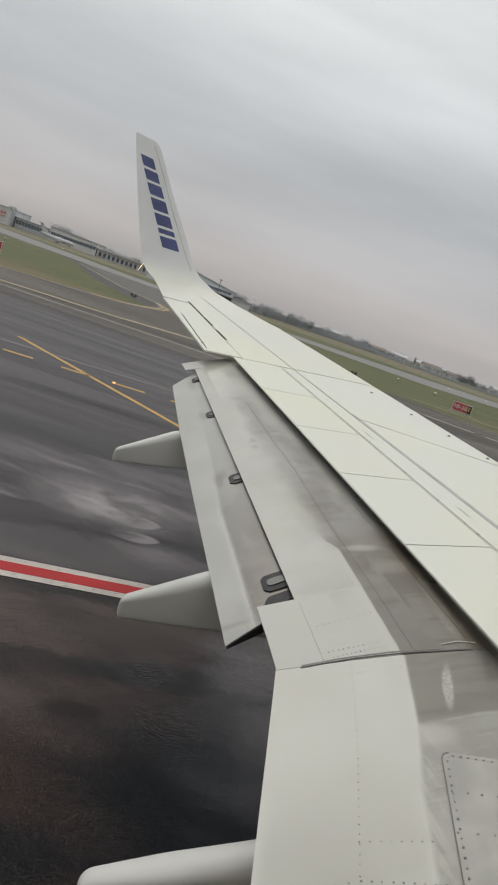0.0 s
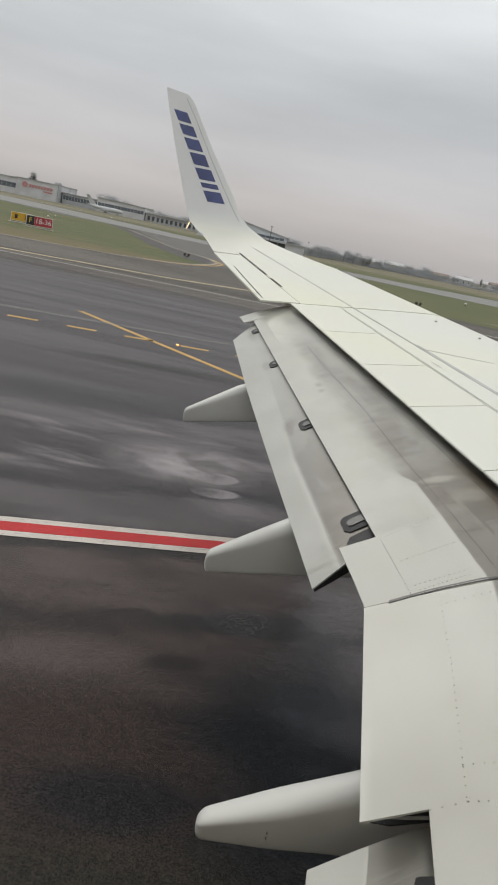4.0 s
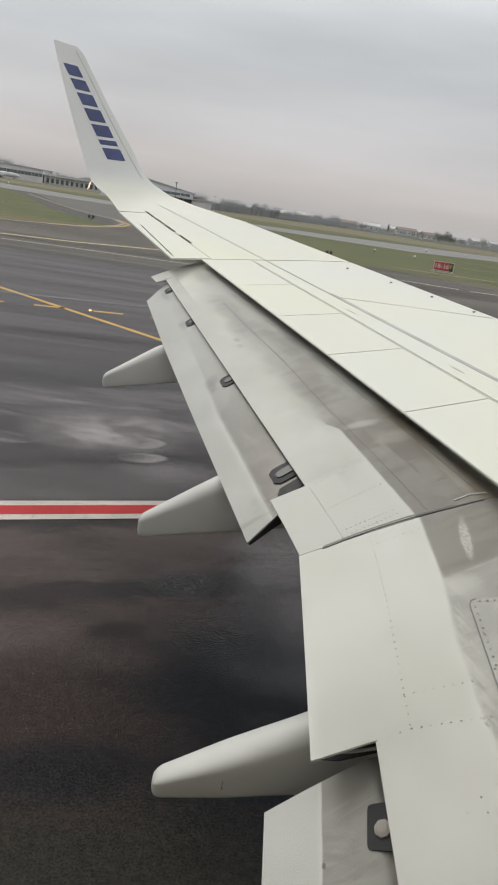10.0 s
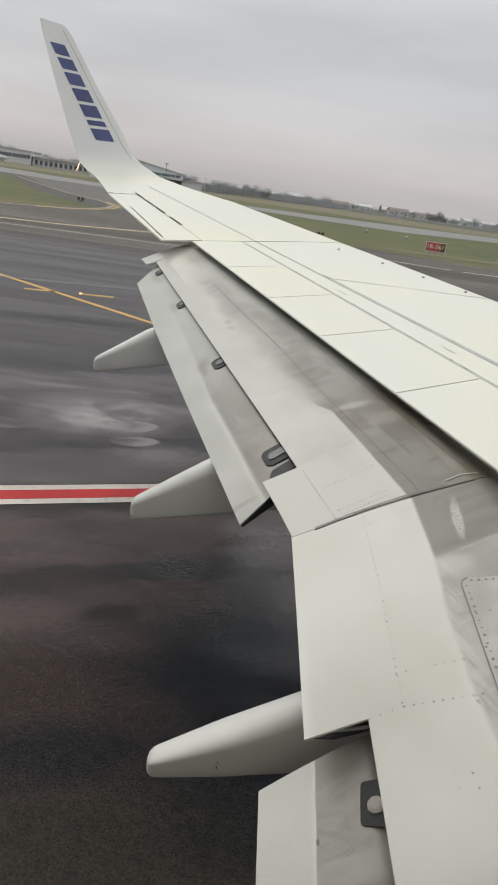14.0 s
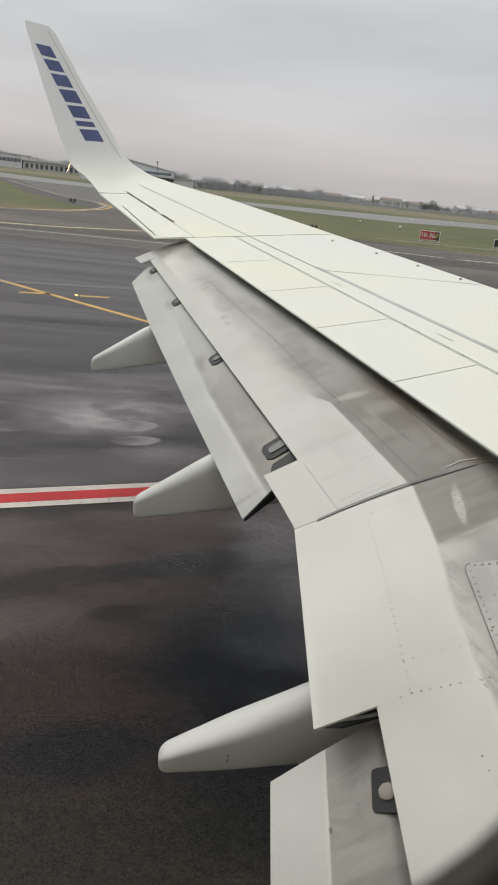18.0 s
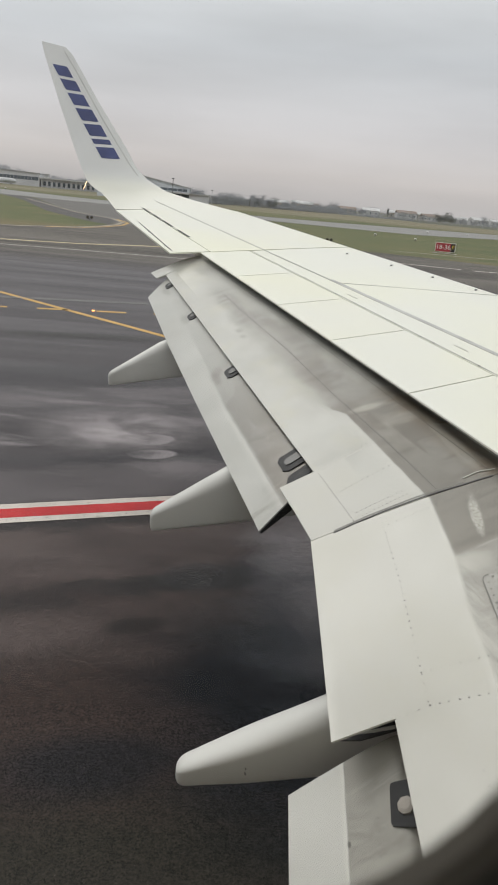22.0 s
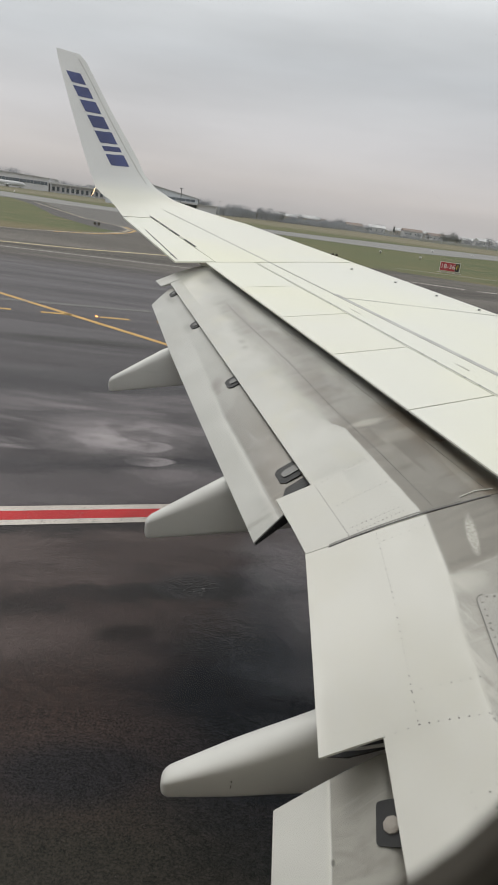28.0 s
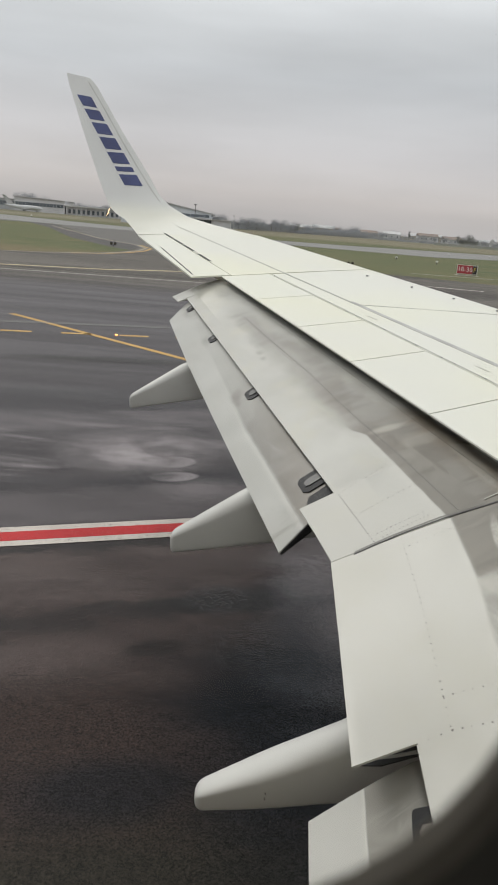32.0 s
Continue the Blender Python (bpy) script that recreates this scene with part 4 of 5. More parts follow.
    # underside lip, coloured dark to deepen the shade in the slot
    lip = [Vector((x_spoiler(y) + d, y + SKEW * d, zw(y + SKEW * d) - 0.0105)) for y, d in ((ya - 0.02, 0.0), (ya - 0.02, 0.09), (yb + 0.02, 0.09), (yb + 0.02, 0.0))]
    part("lower_skin", plate(lip, 0.006), SEAL_SLOT_SHADE, sp)
    for q in (0.25, 0.75):
        y0 = ya + (yb - ya) * q
        xh = x_hinge_at(y0) + 0.02
        y = along(y0, x_spoiler, xh)
        for o in (-0.09, 0.09):
            part("hinge_fitting", plate([(xh - 0.011 - 0.38 * o, y - 0.018 + o, zw(y + o) + 0.006), (xh + 0.007 - 0.38 * o, y - 0.008 + o, zw(y + o) + 0.006), (xh + 0.007 - 0.38 * o, y + 0.018 + o, zw(y + o) + 0.006), (xh - 0.011 - 0.38 * o, y + 0.008 + o, zw(y + o) + 0.006)], 0.008), RIVET, sp)

# aileron with tab and slots
ail = []
for y0 in (9.46, 10.5, 11.6, 12.78):
    xf = x_ail_front(y0) - 0.014
    row = []
    for x in (x_aileron(y0), (x_aileron(y0) + xf) / 2, xf):
        y = along(y0, x_aileron, x)
        row.append(Vector((x, y, zw(y) + 0.002)))
    ail.append(row)
top = [r[0] for r in ail] + [ail[-1][1]] + [r[2] for r in reversed(ail)] + [ail[0][1]]
aileron = part("aileron", plate(top, 0.018), WHITE, wing)


def wing_strip(pts, width, z, material, name, parent):
    """A flat band on the wing along plan points."""
    v, f = strip(pts, width, 0.0, 0.003)
    return part(name, ([(x, y, zw(y) + z + dz) for x, y, dz in v], f), material, parent)


for a, b in ((13.30, 12.75), (12.65, 12.2), (12.1, 11.55), (11.3, 10.75)):
    wing_strip([(3.40 - 0.344 * a, a), (3.40 - 0.344 * b, b)], 0.035, 0.005, DARK, "hinge_slot", aileron)
wing_strip([(2.338 - 0.2925 * 11.7, 11.7), (2.338 - 0.2925 * 9.62, 9.62)], 0.014, 0.005, DARK, "tab_slot", aileron)
for y in (10.9, 9.9):
    x = 2.338 - 0.2925 * y
    part("tab_hinge", plate([(x - 0.02, y - 0.025, zw(y) + 0.009), (x + 0.016, y - 0.015, zw(y) + 0.009), (x + 0.016, y + 0.025, zw(y) + 0.009), (x - 0.02, y + 0.015, zw(y) + 0.009)], 0.01), STEEL, aileron)

# long panel lines and fittings on the wing
wing_strip([(5.05 - 0.4235 * y, y) for y in (15.0, 12.5, 10, 8.7)], 0.018, 0.007, LINE_GREY, "panel_line", wing)
wing_strip([(5.07 - 0.4235 * y, y) for y in (8.7, 7.5, 6.15, 4.5)], 0.062, 0.0048, WALKWAY, "walkway_line", wing)
wing_strip([(1.45, 8.55), (2.5, 8.60), (3.3, 8.63)], 0.011, 0.006, LINE_GREY, "panel_line", wing)
wing_strip([(4.41 - 0.384 * y, y) for y in (10.1, 8, 6, 4.3)], 0.006, 0.0055, LINE_GREY, "hinge_line", wing)
for y, x in ((10.55, 1.86), (9.95, 2.35), (9.38, 2.75), (8.83, 3.12), (8.3, 3.45)):
    part("slat_fitting", plate([(x - 0.022, y - 0.024, zw(y) + 0.018), (x + 0.014, y - 0.010, zw(y) + 0.018), (x + 0.022, y + 0.024, zw(y) + 0.018), (x - 0.014, y + 0.010, zw(y) + 0.018)], 0.034), STEEL, wing)

for y in (8.0, 6.35, 5.2):
    wing_strip([(4.72 - 0.405 * y, y), (4.72 - 0.405 * (y - 0.16), y - 0.16)], 0.022, 0.005, LINE_PALE, "hinge_access_plate", wing)

# ---- flaps ----
def axes(origin, span, chord, up):
    m = Matrix.Identity(4)
    for i, v in enumerate((span, chord, up)):
        m[0][i], m[1][i], m[2][i] = v
    m[0][3], m[1][3], m[2][3] = origin
    return m


MAIN = axes((-0.120, 9.670, 3.226), (0.3148, -0.9440, -0.0992), (-0.8919, -0.2585, -0.3711), (-0.3246, -0.2053, 0.9233))


def nose(s, c):
    """The round nose of the main flaps rolls down under the spoilers and flattens out inboard."""
    return -0.012 * min(1.0, max(0.0, (6.6 - s) / 0.5)) * min(1.0, max(0.0, (0.13 - c) / 0.22)) ** 2


def flap_shell(stations, thick, bulge, n=10, hump=False):
    """Loft over span stations (s, front chord, rear chord) with a rounded nose and a thin trailing edge."""
    rings = []
    for s, c0, c1, lean in stations:
        ring = []
        for i in range(n + 1):
            u = i / n
            c = c0 + (c1 - c0) * u
            ring.append(Vector((s + lean * (c - c0), c, (nose(s, c) if hump else 0.0) + bulge * math.sin(math.pi * min(1, u * 1.0)) - 0.10 * max(0, 0.18 - u) / 0.18 * max(0, 0.18 - u) / 0.18)))
        for i in range(n, -1, -2):
            u = i / n
            c = c0 + (c1 - c0) * u
            ring.append(Vector((s + lean * (c - c0), c, -0.012 - thick * (1 - u))))
        rings.append(ring)
    return loft(rings)


def te(s):
    return 0.474 + 0.073 * s


FRONT = -0.22
MAIN_ROW = [(-0.20, FRONT, 0.60, 0.0), (0.09, FRONT, 0.60, 0.0), (0.10, FRONT, te(0.1), 0.0), (1.7, FRONT, te(1.7), 0), (3.3, FRONT, te(3.3), 0), (4.7, FRONT, te(4.7), 0), (5.235, FRONT, te(5.235), 0),
            (5.24, FRONT, 1.105, 0), (5.55, FRONT, 1.13, 0), (6.0, FRONT, 1.16, -0.115)]
IN_ROW = [(6.004, -0.22, 1.165, -0.115), (6.45, 0.0, 1.366, -0.06), (7.10, 0.22, 1.642, -0.015), (7.115, 0.225, 1.364, 0), (7.66, 0.40, 1.568, 0), (8.6, 0.72, 1.92, 0), (9.2, 0.92, 2.14, 0)]


def height_on(row, bulge):
    """The height of a flap's upper skin over its plane, as a function of span and chord."""
    def height(s, c):
        for a, b in zip(row, row[1:]):
            if s <= b[0] or b is row[-1]:
                u = min(1, max(0, (s - a[0]) / max(1e-6, b[0] - a[0])))
                c0, c1 = a[1] + (b[1] - a[1]) * u, a[2] + (b[2] - a[2]) * u
                return nose(s, c) + bulge * math.sin(math.pi * min(1, max(0, (c - c0) / (c1 - c0))))
        return 0.0
    return height


on_main, on_inboard = height_on(MAIN_ROW, 0.022), height_on(IN_ROW, 0.02)
main_flap = part("outboard_flap", flap_shell(MAIN_ROW, 0.10, 0.022, 24, True), FLAP, wing, "grey stained outboard flap", smooth=True, at=MAIN)
inboard_flap = part("inboard_flap", flap_shell(IN_ROW, 0.10, 0.02, 24, True), FLAP_IN, wing, "white inboard flap with riveted panels", smooth=True, at=MAIN)


def finer(pts, n=8):
    out = []
    for a, b in zip(pts, pts[1:]):
        out += [(a[0] + (b[0] - a[0]) * i / n, a[1] + (b[1] - a[1]) * i / n) for i in range(n)]
    return out + [pts[-1]]


def flap_line(pts, width, name, material, parent, on, lift=0.002, thick=0.003):
    v, f = strip(finer(pts), width, 0.0, thick)
    return part(name, ([(x, y, on(x, y) + lift + z) for x, y, z in v], f), material, parent, at=MAIN)


flap_line([(1.5, 0.195), (2.42, 0.23), (3.40, 0.252), (4.40, 0.31), (5.25, 0.338), (5.89, 0.372)], 0.0045, "skin_joint", RIVET, main_flap, on_main)
flap_line([(0.3, -0.05), (3.0, -0.01), (5.9, 0.03)], 0.002, "skin_joint", RIVET, main_flap, on_main)
flap_line([(5.868, 1.03), (5.872, 0.9), (5.885, 0.72), (5.915, 0.45), (5.95, 0.24), (5.975, 0.05)], 0.009, "joint_seal", SEAL_SLOT_SHADE, main_flap, on_main, 0.003, 0.006)
flap_line([(5.852, 1.02), (5.862, 0.8), (5.89, 0.5), (5.93, 0.22)], 0.010, "joint_lip", RIVET, main_flap, on_main, 0.002, 0.006)


def rivets(rows, name, parent, on, size=0.0045, lift=0.0015, at=None):
    parts_ = []
    rng = random.Random(4)
    for (a, b, n) in rows:
        for i in range(n):
            u = (i + rng.uniform(-0.06, 0.06)) / max(1, n - 1)
            x, y = a[0] + (b[0] - a[0]) * u, a[1] + (b[1] - a[1]) * u
            r_ = size * rng.uniform(0.7, 1.15)
            z = on(x, y) + lift
            pts = [(x + r_ * math.cos(q * math.pi / 3), y + r_ * math.sin(q * math.pi / 3), z) for q in range(6)]
            parts_.append(plate(pts, 0.006))
    return tagged(part(name, joined(parts_), RIVET, parent, at=at or MAIN), kind="stuff")


rivets([((5.285, 0.845), (5.84, 0.89), 20), ((5.26, 0.79), (5.185, 0.45), 9), ((5.545, 0.82), (5.51, 0.47), 10), ((5.79, 0.84), (5.785, 0.54), 11), ((5.84, 0.83), (5.83, 0.53), 12),
        ((1.0, -0.02), (5.8, 0.06), 80), ((2.0, 0.01), (5.8, 0.09), 50), ((1.6, 0.215), (4.4, 0.325), 46), ((4.45, 0.33), (5.86, 0.385), 26), ((4.5, 0.30), (5.86, 0.355), 20), ((4.75, 0.06), (4.72, 0.30), 8), ((4.30, 0.12), (4.34, 0.30), 6), ((2.4, 0.04), (2.45, 0.26), 7), ((3.2, 0.06), (3.26, 0.3), 7), ((4.0, 0.1), (4.06, 0.34), 7), ((4.8, 0.1), (4.86, 0.36), 8), ((5.4, 0.1), (5.46, 0.38), 8), ((4.3, 0.36), (4.2, 0.6), 4)], "rivets", main_flap, on_main, 0.0050)
rivets([((5.925, 0.757), (6.43, 0.932), 13), ((6.43, 0.932), (7.12, 1.205), 17), ((6.98, 1.15), (7.06, 0.86), 8), ((7.14, 1.21), (7.25, 0.9), 9), ((7.12, 1.36), (7.14, 1.21), 4), ((5.99, 1.0), (6.02, 0.35), 14), ((7.5, 1.2), (7.53, 1.14), 2), ((7.56, 1.22), (7.59, 1.16), 2)], "rivets", inboard_flap, on_inboard)
flap_line([(5.90, 0.20), (5.895, 0.10), (5.925, 0.0)], 0.007, "seal_strip", LINE_GREY, main_flap, on_main, 0.006, 0.006)
# riveted access panel on the inboard flap
PAN = [(6.64, 0.562), (6.642, 0.588), (6.662, 0.608), (7.43, 0.90), (7.52, 0.55), (7.2, 0.28), (6.76, 0.30)]
panel = part("access_panel", plate([(x, y, on_inboard(x, y) + 0.003) for x, y in PAN], 0.008), simple("panel_metal", (0.42, 0.412, 0.38), 0.42, 0.15, 0.14, 4), inboard_flap, "grey riveted access panel", at=MAIN)
flap_line(PAN[:4], 0.0055, "panel_gap", RIVET, panel, on_inboard, 0.005, 0.003)
rivets([((6.69, 0.595), (7.42, 0.87), 18), ((6.665, 0.555), (6.77, 0.33), 8), ((6.85, 0.66), (6.95, 0.42), 5), ((7.05, 0.74), (7.15, 0.45), 5)], "rivets", panel, on_inboard, 0.0065, 0.005)

# cove between wing box and flap's nose, added dark to deepen the slot's shade
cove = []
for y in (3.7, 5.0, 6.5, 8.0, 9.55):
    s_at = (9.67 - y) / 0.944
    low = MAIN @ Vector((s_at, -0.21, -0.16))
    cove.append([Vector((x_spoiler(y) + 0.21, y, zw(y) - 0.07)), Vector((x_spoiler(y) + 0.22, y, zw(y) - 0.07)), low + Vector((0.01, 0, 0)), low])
part("flap_cove", loft(cove), SEAL_SLOT_SHADE, wing, "added dark cove panel that shades the slot under the spoilers")

# aft flaps
AFT = axes((-0.447, 9.475, 3.013), (0.2491, -0.9603, -0.1260), (-0.8074, -0.1339, -0.5746), (-0.5348, -0.2447, 0.8087))
aft_flap = part("aft_flap", flap_shell([(-0.14, -0.14, 0.375, 0.62), (1.8, -0.14, 0.448, 0.0), (3.2, -0.14, 0.49, 0), (5.05, -0.14, 0.541, 0.34)], 0.07, 0.012), FLAP_AFT, wing, "narrow grey-white aft flap", smooth=True, at=AFT)
# near-black for flat plates: paints the shade inside cut-outs and hollow ends
HOLLOW_SHADE = simple("hollow_shade", (0.016, 0.017, 0.019), 0.6)


def bracket(s, c, size, m, parent):
    """A near-black plate painting the shaded cut-out at the flap's nose, with the pale end of its track in it."""
    w = size * 1.25
    pts = [(s - w, c - size * 1.5, 0.02), (s - w, c + size * 0.35, 0.02), (s - w * 0.6, c + size * 0.75, 0.02), (s + w * 0.6, c + size * 0.75, 0.02), (s + w, c + size * 0.3, 0.02), (s + w, c - size * 1.5, 0.02)]
    b = part("track_cutout", plate(pts, 0.012), HOLLOW_SHADE, parent, at=m)
    pts = [(s - w * 0.38, c - size * 1.4, 0.026), (s - w * 0.4, c - size * 0.1, 0.026), (s - w * 0.15, c + size * 0.25, 0.026), (s + w * 0.3, c + size * 0.2, 0.026), (s + w * 0.42, c - size * 0.1, 0.026), (s + w * 0.4, c - size * 1.4, 0.026)]
    part("track_end", plate(pts, 0.015), simple("track_steel", (0.13, 0.132, 0.13), 0.4, 0.4) if "track_steel" not in bpy.data.materials else bpy.data.materials["track_steel"], b, "grey metal track end", at=m)


for s, c in ((0.27, 0.085), (1.53, 0.080), (3.17, 0.097), (4.82, 0.147)):
    bracket(s, c, 0.062 + 0.003 * s, AFT, aft_flap)
part("end_shade_plate", plate([(4.95, 0.0, 0.015), (4.96, 0.19, 0.015), (5.02, 0.23, 0.015), (5.09, 0.21, 0.015), (5.04, 0.0, 0.015)], 0.01), HOLLOW_SHADE, aft_flap, "flat dark plate painting the shaded opening at the flap end", at=AFT)
rib = []
for i in range(9):
    c = -0.13 + 0.665 * i / 8
    rib.append((5.05 + 0.34 * (c + 0.14) + 0.003, c, 0.012 * math.sin(math.pi * i / 8) - 0.006))
for i in range(8, -1, -1):
    c = -0.13 + 0.665 * i / 8
    rib.append((5.05 + 0.34 * (c + 0.14) + 0.003, c, -0.022 - 0.085 * (1 - i / 8)))
end_rib = part("end_rib", plate(rib, Vector((0.006, 0, 0))), HOLLOW_SHADE, aft_flap, "dark plate painting the shaded hollow end of the flap", at=AFT)
part("end_link", tube([(5.235, 0.43, -0.028), (5.20, 0.34, -0.035), (5.15, 0.22, -0.045)], 0.009, 8), STEEL, end_rib, "bare metal link", at=AFT)
AFT_IN = axes((1.062, 2.663, 1.977), (0.3148, -0.9440, -0.0992), (-0.7637, -0.1917, -0.6165), (-0.5629, -0.2699, 0.7812))
aft_in = part("aft_flap", flap_shell([(-0.012, 0.05, 0.68, -0.15), (0.5, 0.26, 0.935, -0.1), (1.0, 0.46, 1.17, 0)], 0.07, 0.012), FLAP_AFT_IN, wing, "inboard aft flap with a dark cut-out", smooth=True, at=AFT_IN)
slot = part("flap_slot", plate([(-0.172, 0.389, 0.03), (-0.065, 0.116, 0.03), (-0.022, 0.133, 0.03), (-0.09, 0.289, 0.03)], 0.01), HOLLOW_SHADE, aft_in, "dark plate painting the shaded slot under the flap's corner", at=AFT_IN)
part("slot_rod", tube([(-0.108, 0.291, 0.06), (-0.06, 0.21, 0.06), (-0.015, 0.128, 0.06)], [0.004, 0.007, 0.008], 8), STEEL, slot, "grey metal rod", at=AFT_IN)
rivets([((0.02, 0.34), (0.10, 0.20), 4), ((0.10, 0.33), (0.36, 0.46), 7)], "rivets", aft_in, lambda x, y: 0.012, 0.003, at=AFT_IN)
hole = part("track_cutout", plate([(x, y, 0.016) for x, y in ((0.20, 0.165), (0.150, 0.262), (0.148, 0.278), (0.160, 0.290), (0.278, 0.357), (0.293, 0.359), (0.305, 0.348), (0.39, 0.235))], 0.01), HOLLOW_SHADE, aft_in, at=AFT_IN)
part("track_end", tube([(0.262, 0.272, 0.0), (0.262, 0.272, 0.024), (0.262, 0.272, 0.03)], [0.040, 0.036, 0.02], 8), simple("pale_fitting", (0.40, 0.37, 0.33), 0.6), hole, "pale faceted fitting", at=AFT_IN)


# ---- flap track fairings ----
# half of a fairing's cross-section, from the crown to the keel: share of the half width, share of the height
HULL = [(0.0, 1.0), (0.35, 0.985), (0.62, 0.955), (0.82, 0.91), (0.93, 0.86), (0.985, 0.815), (1.0, 0.77), (0.98, 0.71), (0.90, 0.54), (0.76, 0.28), (0.64, 0.07), (0.58, 0.02), (0.50, 0.0), (0.0, 0.0)]


def fairing(y, x_tip, z_top, slope_top, z_bot, slope_bot, width, x_cut, z_cut, slope_cut, blunt, length=1.5):
    """A canoe that deepens forward from its blunt tail and stays under the flap ahead of x_cut."""
    rings = []
    tip = blunt * (z_top - z_bot)
    stations = [(x_tip + tip * (1 - math.cos(a)), max(0.12, math.sin(a)) ** 0.6) for a in (math.pi / 2 * q / 6 for q in range(7))]
    stations += [(x_tip + tip + (length - tip) * q / 18, 1.0) for q in range(1, 19)]
    for x, shrink in stations:
        u = (x - x_tip) / length
        zt, zb = z_top + slope_top * (x - x_tip), z_bot + slope_bot * (x - x_tip)
        if x > x_cut:
            zt = min(zt, z_cut - 0.045 * min(1.0, (x - x_cut) / 0.16) + slope_cut * (x - x_cut))
        w = width * min(1.0, 0.6 + 1.8 * u)
        ring = []
        for side_, half in ((1, HULL), (-1, HULL[-2:0:-1])):
            for fy, fz in half:
                z = 0.5 + (fz - 0.5) * shrink + 0.10 * (1 - shrink)
                ring.append(Vector((x - 0.03, y - side_ * fy * w / 2 * shrink, zb + (zt - zb) * z)))
        rings.append(ring)
    return loft(rings)


for args in ((7.88, -0.946, 2.142, 0.70, 1.998, 0.216, 0.165, -0.38, 2.54, 0.5, 0.26), (5.18, -0.269, 1.765, 0.715, 1.606, 0.20, 0.18, 0.23, 2.14, 0.5, 0.26), (2.93, 0.047, 1.462, 0.582, 1.350, 0.155, 0.19, 0.65, 1.95, 0.22, 0.42)):
    fa = part("flap_track_fairing", fairing(*args), FAIRING, wing, "grey canoe-shaped flap track fairing", smooth=True)
    y, x0, zt, st, zb, sb, w = args[:7]
    if y < 3:
        for q in range(2):
            z = zb + sb * 0.3 + (0.36 + 0.13 * q) * (zt + st * 0.3 - zb - sb * 0.3)
            part("screw", tube([(x0 + 0.29, y - w * 0.455, z), (x0 + 0.29, y - w * 0.36, z)], 0.0035, 8), RIVET, fa)

# ---- cabin window and shell ----
CABIN = simple("cabin_wall_plastic", (0.62, 0.58, 0.48), 0.6, 0, 0.05)
BEZEL = simple("window_bezel_plastic", (0.06, 0.058, 0.052), 0.6, 0, 0.1, 20)
GASKET = simple("window_gasket", (0.14, 0.13, 0.112), 0.6, 0, 0.1, 20)


for m_ in (BEZEL, GASKET, CABIN):
    m_.node_tree.nodes["Principled BSDF"].inputs["Specular IOR Level"].default_value = 0.05


def rounded(cx, cz, w, h, rad, n=10):
    pts = []
    for sx, sz, a0 in ((1, 1, 0), (-1, 1, 90), (-1, -1, 180), (1, -1, 270)):
        for i in range(n + 1):
            a = radians(a0 + 90 * i / n)
            pts.append((cx + sx * (w / 2 - rad) + rad * math.cos(a), cz + sz * (h / 2 - rad) + rad * math.sin(a)))
    return pts


WX, WZ, WW, WH = -0.028, 3.978, 0.280, 0.392


def ring_band(layers):
    """Quads between successive rounded outlines given as (y, grow, corner radius)."""
    rows = []
    for y, grow, rad in layers:
        rows.append([Vector((x, y, z)) for x, z in rounded(WX, WZ, WW + 2 * grow, WH + 2 * grow, rad)])
    return loft(rows, True, False)


window = thing("window_1", "rounded cabin window with a dark plastic surround", "window", kind="structure")
part("bezel", ring_band([(0.125, 0.05, 0.13), (0.12, 0.03, 0.125), (0.13, 0.012, 0.115), (0.16, 0.0, 0.107)]), BEZEL, window, smooth=True)
part("gasket", ring_band([(0.16, 0.0, 0.107), (0.166, -0.003, 0.105), (0.178, -0.001, 0.106), (0.20, 0.05, 0.12), (0.32, 0.30, 0.2)]), GASKET, window, smooth=True)
pane = part("pane", plate([Vector((x, 0.215, z)) for x, z in rounded(WX, WZ, WW + 0.08, WH + 0.08, 0.11)], Vector((0, 0.004, 0))), pane_glass(), window)
pane.visible_shadow = False
outer_ring = rounded(WX, WZ, WW + 0.1, WH + 0.1, 0.13)
frame_ring = []
for x, z in outer_ring:
    dx, dz = x - WX, z - WZ
    k = min(4.0 / max(abs(dx), 1e-6), (1.2 if dz > 0 else 2.3) / max(abs(dz), 1e-6))
    frame_ring.append((WX + dx * k, WZ + dz * k))
rows = [[Vector((x, 0.125, z)) for x, z in outer_ring], [Vector((x, 0.125, z)) for x, z in frame_ring], [Vector((x, 0.32, z)) for x, z in frame_ring], [Vector((x, 0.32, z)) for x, z in rounded(WX, WZ, WW + 0.60, WH + 0.60, 0.2)]]
solid("wall_north", loft(rows, True, False), CABIN, "beige plastic cabin side wall round the window", "wall", "structure")
solid("wall_south", box(-4.2, -3.45, 2.7, 4.2, -3.4, 5.25), CABIN, "far cabin side wall", "wall", "structure")
solid("wall_west", box(-4.25, -3.4, 2.7, -4.2, 0.125, 5.25), CABIN, "cabin partition", "wall", "structure")
solid("wall_east", box(4.2, -3.4, 2.7, 4.25, 0.125, 5.25), CABIN, "cabin partition", "wall", "structure")
solid("floor", box(-4.2, -3.4, 2.7, 4.2, 0.32, 2.78), CABIN, "cabin floor", "floor", "structure")
solid("ceiling", box(-4.2, -3.4, 5.2, 4.2, 0.32, 5.25), CABIN, "cabin ceiling", "ceiling", "structure")

# the aircraft's body round the cabin
BODY = simple("fuselage_paint", (0.62, 0.62, 0.60), 0.4, 0, 0.06, 0.6)
fuselage = thing("fuselage", "round white airliner body that the wing is fixed to", "aircraft body", kind="structure")


